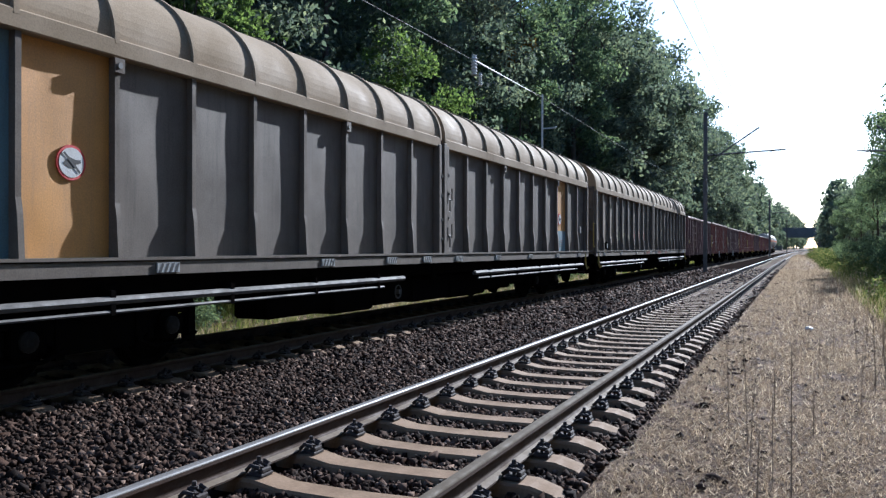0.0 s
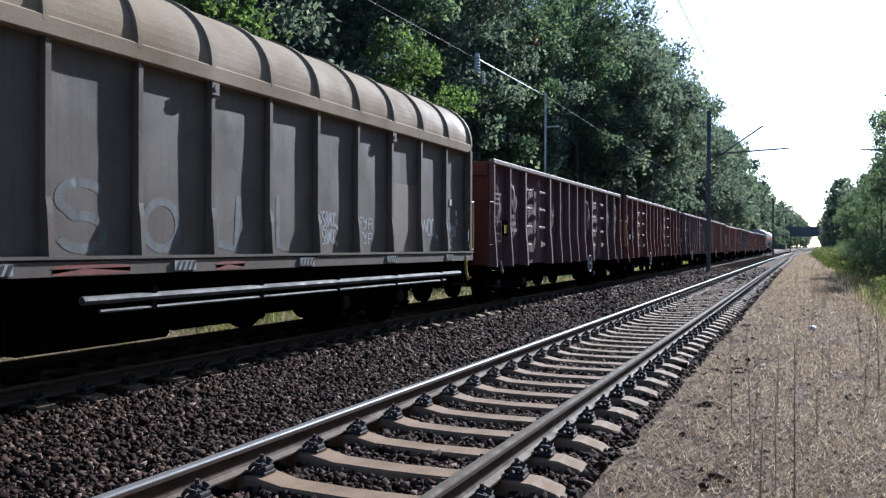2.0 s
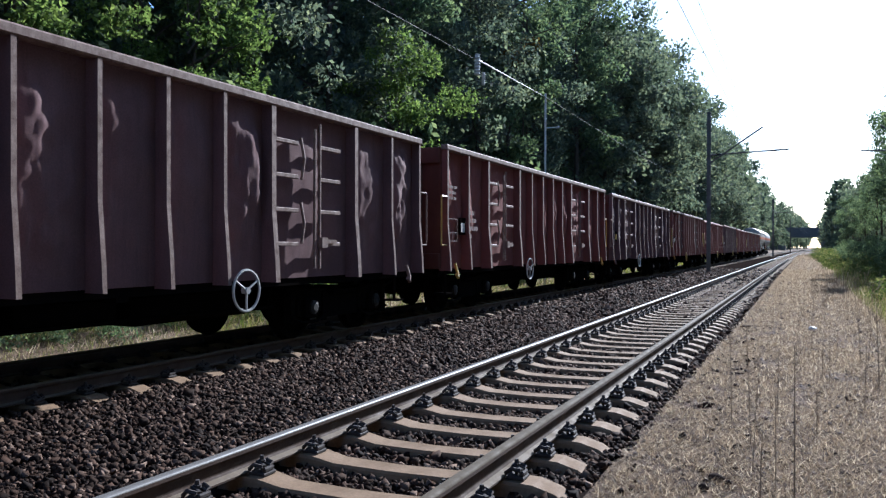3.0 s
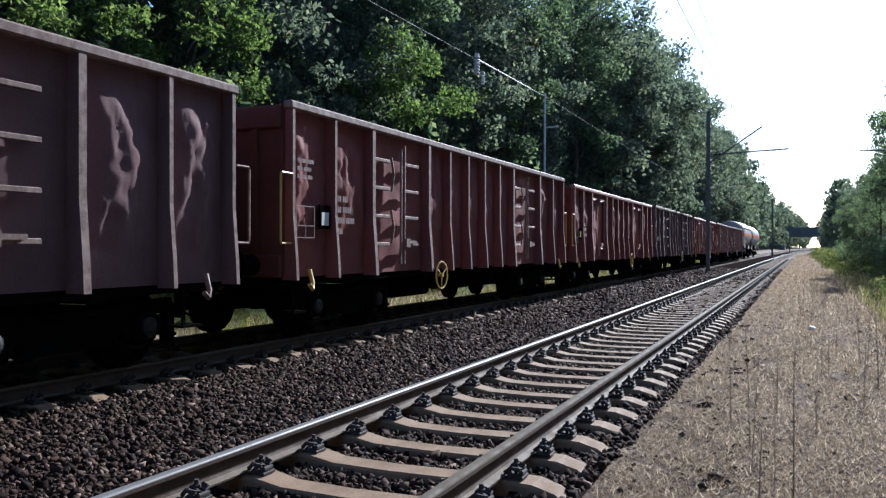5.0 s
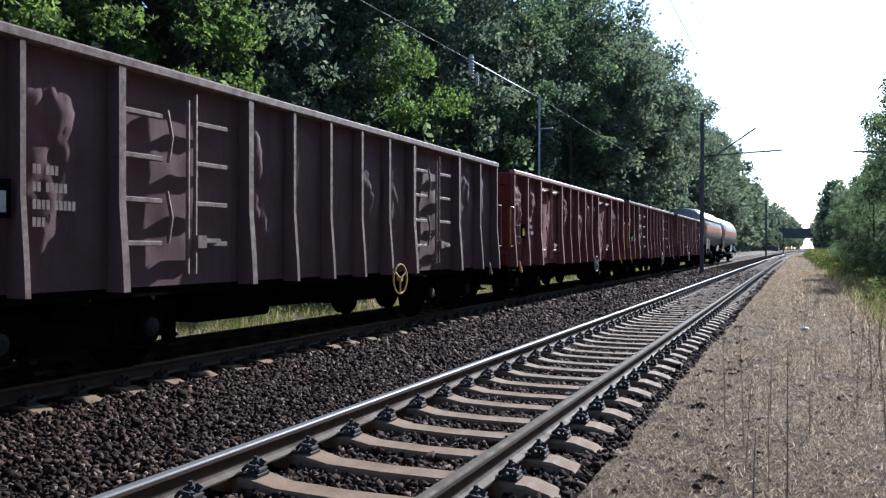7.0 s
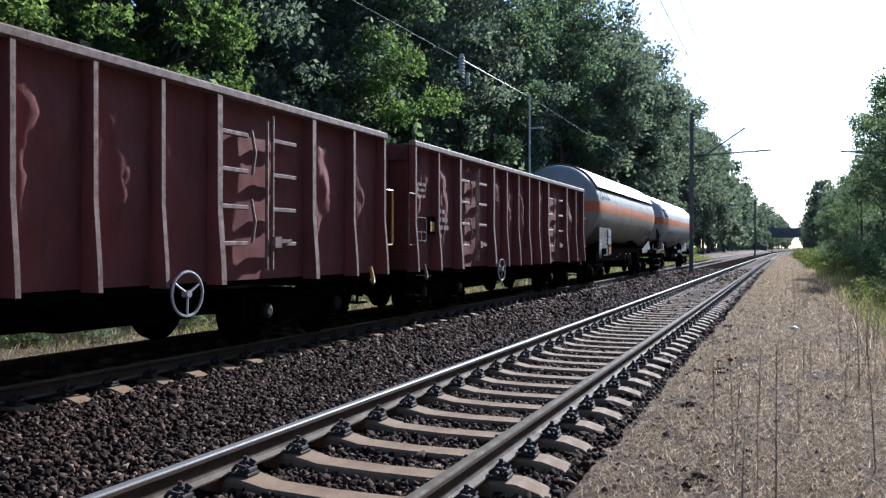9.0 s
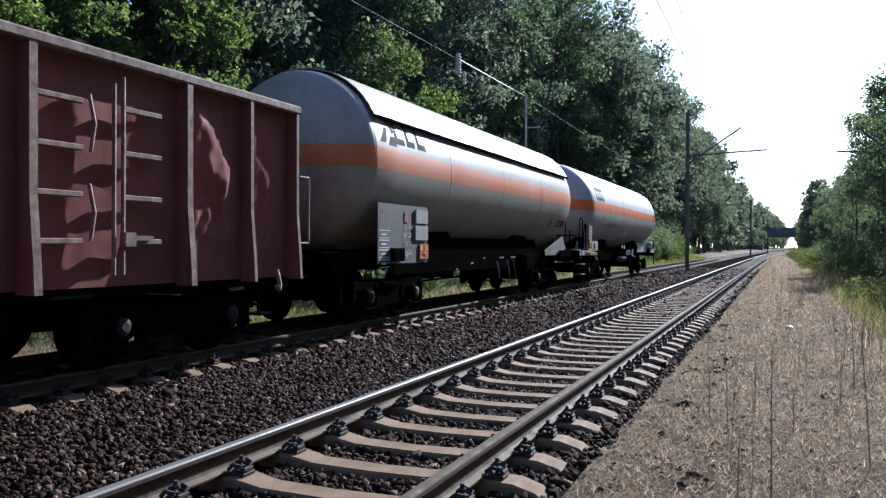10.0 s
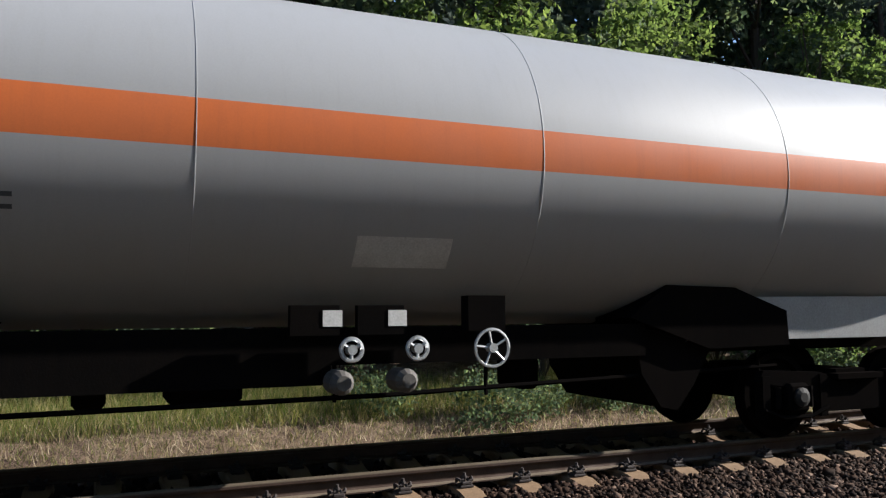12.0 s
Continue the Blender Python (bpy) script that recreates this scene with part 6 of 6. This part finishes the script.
    thicket(far_a, [(9.8 + rng.uniform(-0.7, 0.7), 112 + 7.5 * k) for k in range(8)], rng, (0.42, 0.52))
    # Next two rows: unseen trees, added beside and behind the camera to block skylight.
    thicket(r_tall, [(10.5 + rng.uniform(-0.8, 0.8), 10 - 5.0 * k) for k in range(10)], rng, (1.5, 1.8))
    thicket(far_a, [(18 + rng.uniform(-1.5, 1.5), -45 + 8 * k) for k in range(16)], rng, (0.75, 0.9))
    thicket(r_bush, [(6.5 + rng.uniform(-0.5, 0.6), 21 + 2.9 * k + rng.uniform(-0.8, 0.8)) for k in range(30)] + [(7.6 + rng.uniform(-0.5, 0.6), 34 + 4 * k) for k in range(10)] + [(7.2, 11.5), (7.6, 8.0)] + [(8.5 + rng.uniform(-0.5, 0.5), 8 - 3 * k) for k in range(12)], rng, (0.6, 1.05))
    thicket(r_low, [(4.6 + rng.uniform(-0.5, 0.6), 62 + 3.2 * k) for k in range(30)], rng, (0.8, 1.4))
    thicket(r_low, [(4.9 + rng.uniform(-0.4, 0.5), 13 + 2.3 * k + rng.uniform(-0.8, 0.8)) for k in range(20)], rng, (0.35, 0.7))
    thicket(r_low, [(5.8 + rng.uniform(-0.5, 0.5), 14 + 2.0 * k + rng.uniform(-0.6, 0.6)) for k in range(26)], rng, (0.6, 1.05))


def scatter(rng, n, xa, xb, ya, yb):
    p = np.stack([rng.uniform(xa, xb, n), rng.uniform(ya, yb, n), np.zeros(n)], 1)
    p[:, 2] = [ground_z(x, y) for x, y in p[:, :2]]
    return p


def build_grass():
    rng = np.random.default_rng(9)
    V, F, k = [], [], 0
    for n, box4, L, wd in ((46000, (-11.6, -9.0, -6, 16), 0.30, 0.011), (9000, (-9.2, -7.9, -6, 16), 0.10, 0.009), (7000, (-9.8, -7.6, 12, 45), 0.28, 0.02), (5000, (-10, -7.6, 45, 130), 0.4, 0.05)):
        v, f = blades(rng, scatter(rng, n, *box4), np.full(n, L), np.full(n, wd), 0.45)
        V.append(v)
        F.append(f + k)
        k += len(v)
    tagged(from_arrays("bank_grass", np.concatenate(V), np.concatenate(F), M_GRASS), "green and straw-coloured grass on the bank behind the track", "grass", kind="stuff")
    V, F, k = [], [], 0
    for n, box4, grow, lean in ((120000, (1.30, 4.2, 2.5, 14), 0.6, 2.0), (270000, (1.35, 5.4, 2.5, 60), 0.9, 1.6), (36000, (1.35, 5.6, 50, 190), 0.8, 1.6), (5000, (3.7, 6.2, 9, 45), 4.0, 0.4)):
        p = scatter(rng, n, *box4)
        p[:, 1] = box4[2] + (box4[3] - box4[2]) * rng.random(n) ** 2.6
        lush = np.array([noise.noise((x * 2.2, y * 1.6, 3.0)) + 0.8 * noise.noise((x * 7, y * 6, 9.0)) for x, y in p[:, :2]])
        p = p[lush + rng.normal(0, 0.18, n) > -0.42 - 0.05 * np.maximum(0, p[:, 0] - 3)]
        p[:, 2] = [ground_z(x, y) for x, y in p[:, :2]]
        v, f = blades(rng, p, grow * (0.06 + 0.0016 * p[:, 1]), 0.0034 + 0.00045 * p[:, 1], lean)
        V.append(v)
        F.append(f + k)
        k += len(v)
    for n, box4, L in ((9000, (-9.9, -7.9, -6, 18), 0.16), (5000, (-9.6, -7.9, 18, 50), 0.26)):
        v, f = blades(rng, scatter(rng, n, *box4), np.full(n, L), np.full(n, 0.012 + 0.02 * (L > 0.2)), 0.7)
        V.append(v)
        F.append(f + k)
        k += len(v)
    tagged(from_arrays("dry_straw", np.concatenate(V), np.concatenate(F), M_STRAW), "short dry straw over the gravelly path", "dry grass", kind="stuff")
    V, F, k = [], [], 0
    for n, box4, L, wd, lean in ((11000, (4.0, 7.0, 13, 50), 0.40, 0.012, 0.45), (5000, (4.2, 7.0, 48, 220), 0.4, 0.05, 0.5)):
        v, f = blades(rng, scatter(rng, n, *box4), np.full(n, L), np.full(n, wd), lean)
        V.append(v)
        F.append(f + k)
        k += len(v)
    tagged(from_arrays("path_edge_grass", np.concatenate(V), np.concatenate(F), M_GRASS), "rough green grass at the path's edge", "grass", kind="stuff")


def weed_mesh(rng, h):
    bm = bmesh.new()
    lean = Vector((rng.uniform(-0.12, 0.12), rng.uniform(-0.12, 0.12), 0))
    tube(bm, [(0, 0, -0.03), lean * h * 0.4 + Vector((0, 0, h * 0.5)), lean * h + Vector((0, 0, h))], 0.0048, 4, r1=0.0022)
    for k in range(rng.randint(4, 9)):
        t = rng.uniform(0.3, 0.97)
        a = lean * h * t + Vector((0, 0, h * t))
        b = a + Vector((rng.uniform(-1, 1), rng.uniform(-1, 1), rng.uniform(0.6, 1.6))) * 0.07 * h
        tube(bm, [a, b], 0.0018, 3, r1=0.001)
        for j in range(3):
            c = b + Vector((rng.uniform(-1, 1), rng.uniform(-1, 1), rng.uniform(-0.5, 1))) * 0.018
            bmesh.ops.create_icosphere(bm, subdivisions=0 + 1, radius=0.006, matrix=Matrix.Translation(c))
    return bm


def build_weeds():
    rng = random.Random(31)
    kinds = []
    for h in (0.45, 0.6, 0.75, 0.95, 0.35):
        kinds.append(tagged(part("dry_weed", weed_mesh(rng, h), M_STALK, None, "thin dry brown weed stalk with seed heads"), category="weed", group="dry weeds on the path"))
    spots = [(2.28, 5.2), (2.36, 5.5), (2.20, 5.9), (2.47, 5.35), (2.62, 7.2), (3.05, 8.6), (3.25, 9.6), (3.30, 10.2), (3.52, 11.0), (2.95, 12.5), (3.6, 12.8), (3.75, 13.6), (2.15, 6.6), (2.3, 8.1), (1.95, 7.4), (3.45, 7.6), (3.1, 6.3)]
    for k in range(66):
        spots.append((rng.choice((2.6, 3.2, 3.6, 3.9)) + rng.gauss(0, 0.3), rng.uniform(9, 34)))
    for k, (x, y) in enumerate(spots):
        m = pose(x, y, ground_z(x, y), 0, 0, rng.uniform(0, 360))
        if k < 5:
            kinds[k].matrix_basis = m
        else:
            copy_thing(kinds[rng.randrange(5)], m)


def build_litter():
    bm = bmesh.new()
    bmesh.ops.create_icosphere(bm, subdivisions=2, radius=0.08)
    for v in bm.verts:
        v.co *= 1 + 0.35 * noise.noise(v.co * 9)
        v.co.z *= 0.55
    x, y = 2.67, 16.6
    tagged(part("pale_stone", bm, M_WHITE, None, "pale stone lying on the dry path", m=pose(x, y, ground_z(x, y) + 0.02)), category="stone")
    bm = bmesh.new()
    ring = [bm.verts.new((0.045 * math.cos(a) * (1 + 0.3 * math.sin(3 * a)), 0.03 * math.sin(a), 0.012 * math.sin(2 * a))) for a in (2 * math.pi * i / 14 for i in range(14))]
    top = bmesh.ops.extrude_face_region(bm, geom=[bm.faces.new(ring)])
    for v in top["geom"]:
        if isinstance(v, bmesh.types.BMVert):
            v.co.z += 0.008
    x, y = 3.22, 6.1
    tagged(part("orange_scrap", bm, M_ORANGEPLATE, None, "small orange scrap on the dry path", m=pose(x, y, ground_z(x, y) + 0.02, 10, 5, 30)), category="litter")
    rng = np.random.default_rng(63)
    n = 2600
    p = scatter(rng, n, 1.36, 4.4, 3.0, 45)
    p[:, 1] = 3 + 42 * rng.random(n) ** 1.8
    wet = np.array([noise.noise((x * 1.7, y * 0.9, 6.0)) for x, y in p[:, :2]]) - 0.22 * (p[:, 0] - 2.0)
    p = p[wet + rng.normal(0, 0.12, n) > 0.10]
    n = len(p)
    p[:, 2] = [ground_z(x, y) + 0.004 for x, y in p[:, :2]]
    ico = bmesh.new()
    bmesh.ops.create_icosphere(ico, subdivisions=1, radius=1.0)
    ball = np.array([v.co for v in ico.verts])
    tri = np.array([[v.index for v in q.verts] for q in ico.faces])
    ico.free()
    s = (0.012 + 0.0005 * p[:, 1]) * rng.lognormal(0, 0.5, n)
    V = ball[None] * rng.uniform(0.55, 1.35, (n, len(ball), 1)) * rng.uniform(0.6, 1.4, (n, 1, 3)) * [1, 1, 0.6] * s[:, None, None] + p[:, None]
    F = (tri[None] + len(ball) * np.arange(n)[:, None, None]).reshape(-1, 3)
    tagged(from_arrays("earth_clods", V.reshape(-1, 3), F, M_CLOD), "dark crumbs of earth and dead leaves on the dry path", "earth", kind="stuff")
    rng = np.random.default_rng(77)
    n = 22000
    p = scatter(rng, n, 1.34, 5.2, 2.5, 40)
    p[:, 1] = 2.5 + 38 * rng.random(n) ** 2.2
    p[:, 2] = [ground_z(x, y) for x, y in p[:, :2]]
    s = (0.007 + 0.0003 * p[:, 1]) * rng.lognormal(0, 0.45, n)
    octa = np.array([(1, 0, 0), (0, 1, 0), (-1, 0, 0), (0, -1, 0), (0, 0, 0.8), (0, 0, -0.8)], float)
    tri = np.array([(0, 1, 4), (1, 2, 4), (2, 3, 4), (3, 0, 4), (1, 0, 5), (2, 1, 5), (3, 2, 5), (0, 3, 5)])
    V = octa[None] * rng.uniform(0.6, 1.4, (n, 6, 1)) * s[:, None, None] + p[:, None]
    F = (tri[None] + 6 * np.arange(n)[:, None, None]).reshape(-1, 3)
    tagged(from_arrays("path_gravel", V.reshape(-1, 3), F, M_GRAVEL), "scattered small gravel on the dry path", "gravel", kind="stuff")


build_woods()
build_grass()
build_weeds()
build_litter()
build_track("near_track", 0.0, 0.0, NEAR_Y, NEAR_S, "railway track with polished rails on concrete sleepers", (M_RAILTOP, M_RAILDULL), -8, 290, -5, 75)
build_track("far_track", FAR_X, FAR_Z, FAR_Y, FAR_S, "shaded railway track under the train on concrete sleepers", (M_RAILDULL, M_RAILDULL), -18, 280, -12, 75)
build_ballast()


# ---------------------------------------------------------------- movement
def motions():
    """The train runs towards the camera's back at a steady pace, its wheels rolling."""
    turn = math.degrees(SPEED / FPS / 0.46)
    for wagon, place, wheelsets in TRAIN:
        rows = []
        for k in range(25):
            y = place - SPEED * k / 2
            turn_z = -math.degrees(math.atan((bend(y + 1) - bend(y - 1)) / 2))
            rows.append((k / 2, pose(FAR_X + bend(y), y, FAR_Z, 0, 0, turn_z)))
        walk(wagon, rows)
        for ws in wheelsets:
            y, z = ws.location.y, ws.location.z
            walk(ws, [(k / FPS, pose(0, y, z, (turn * k) % 360)) for k in range(0, 361)])


motions()
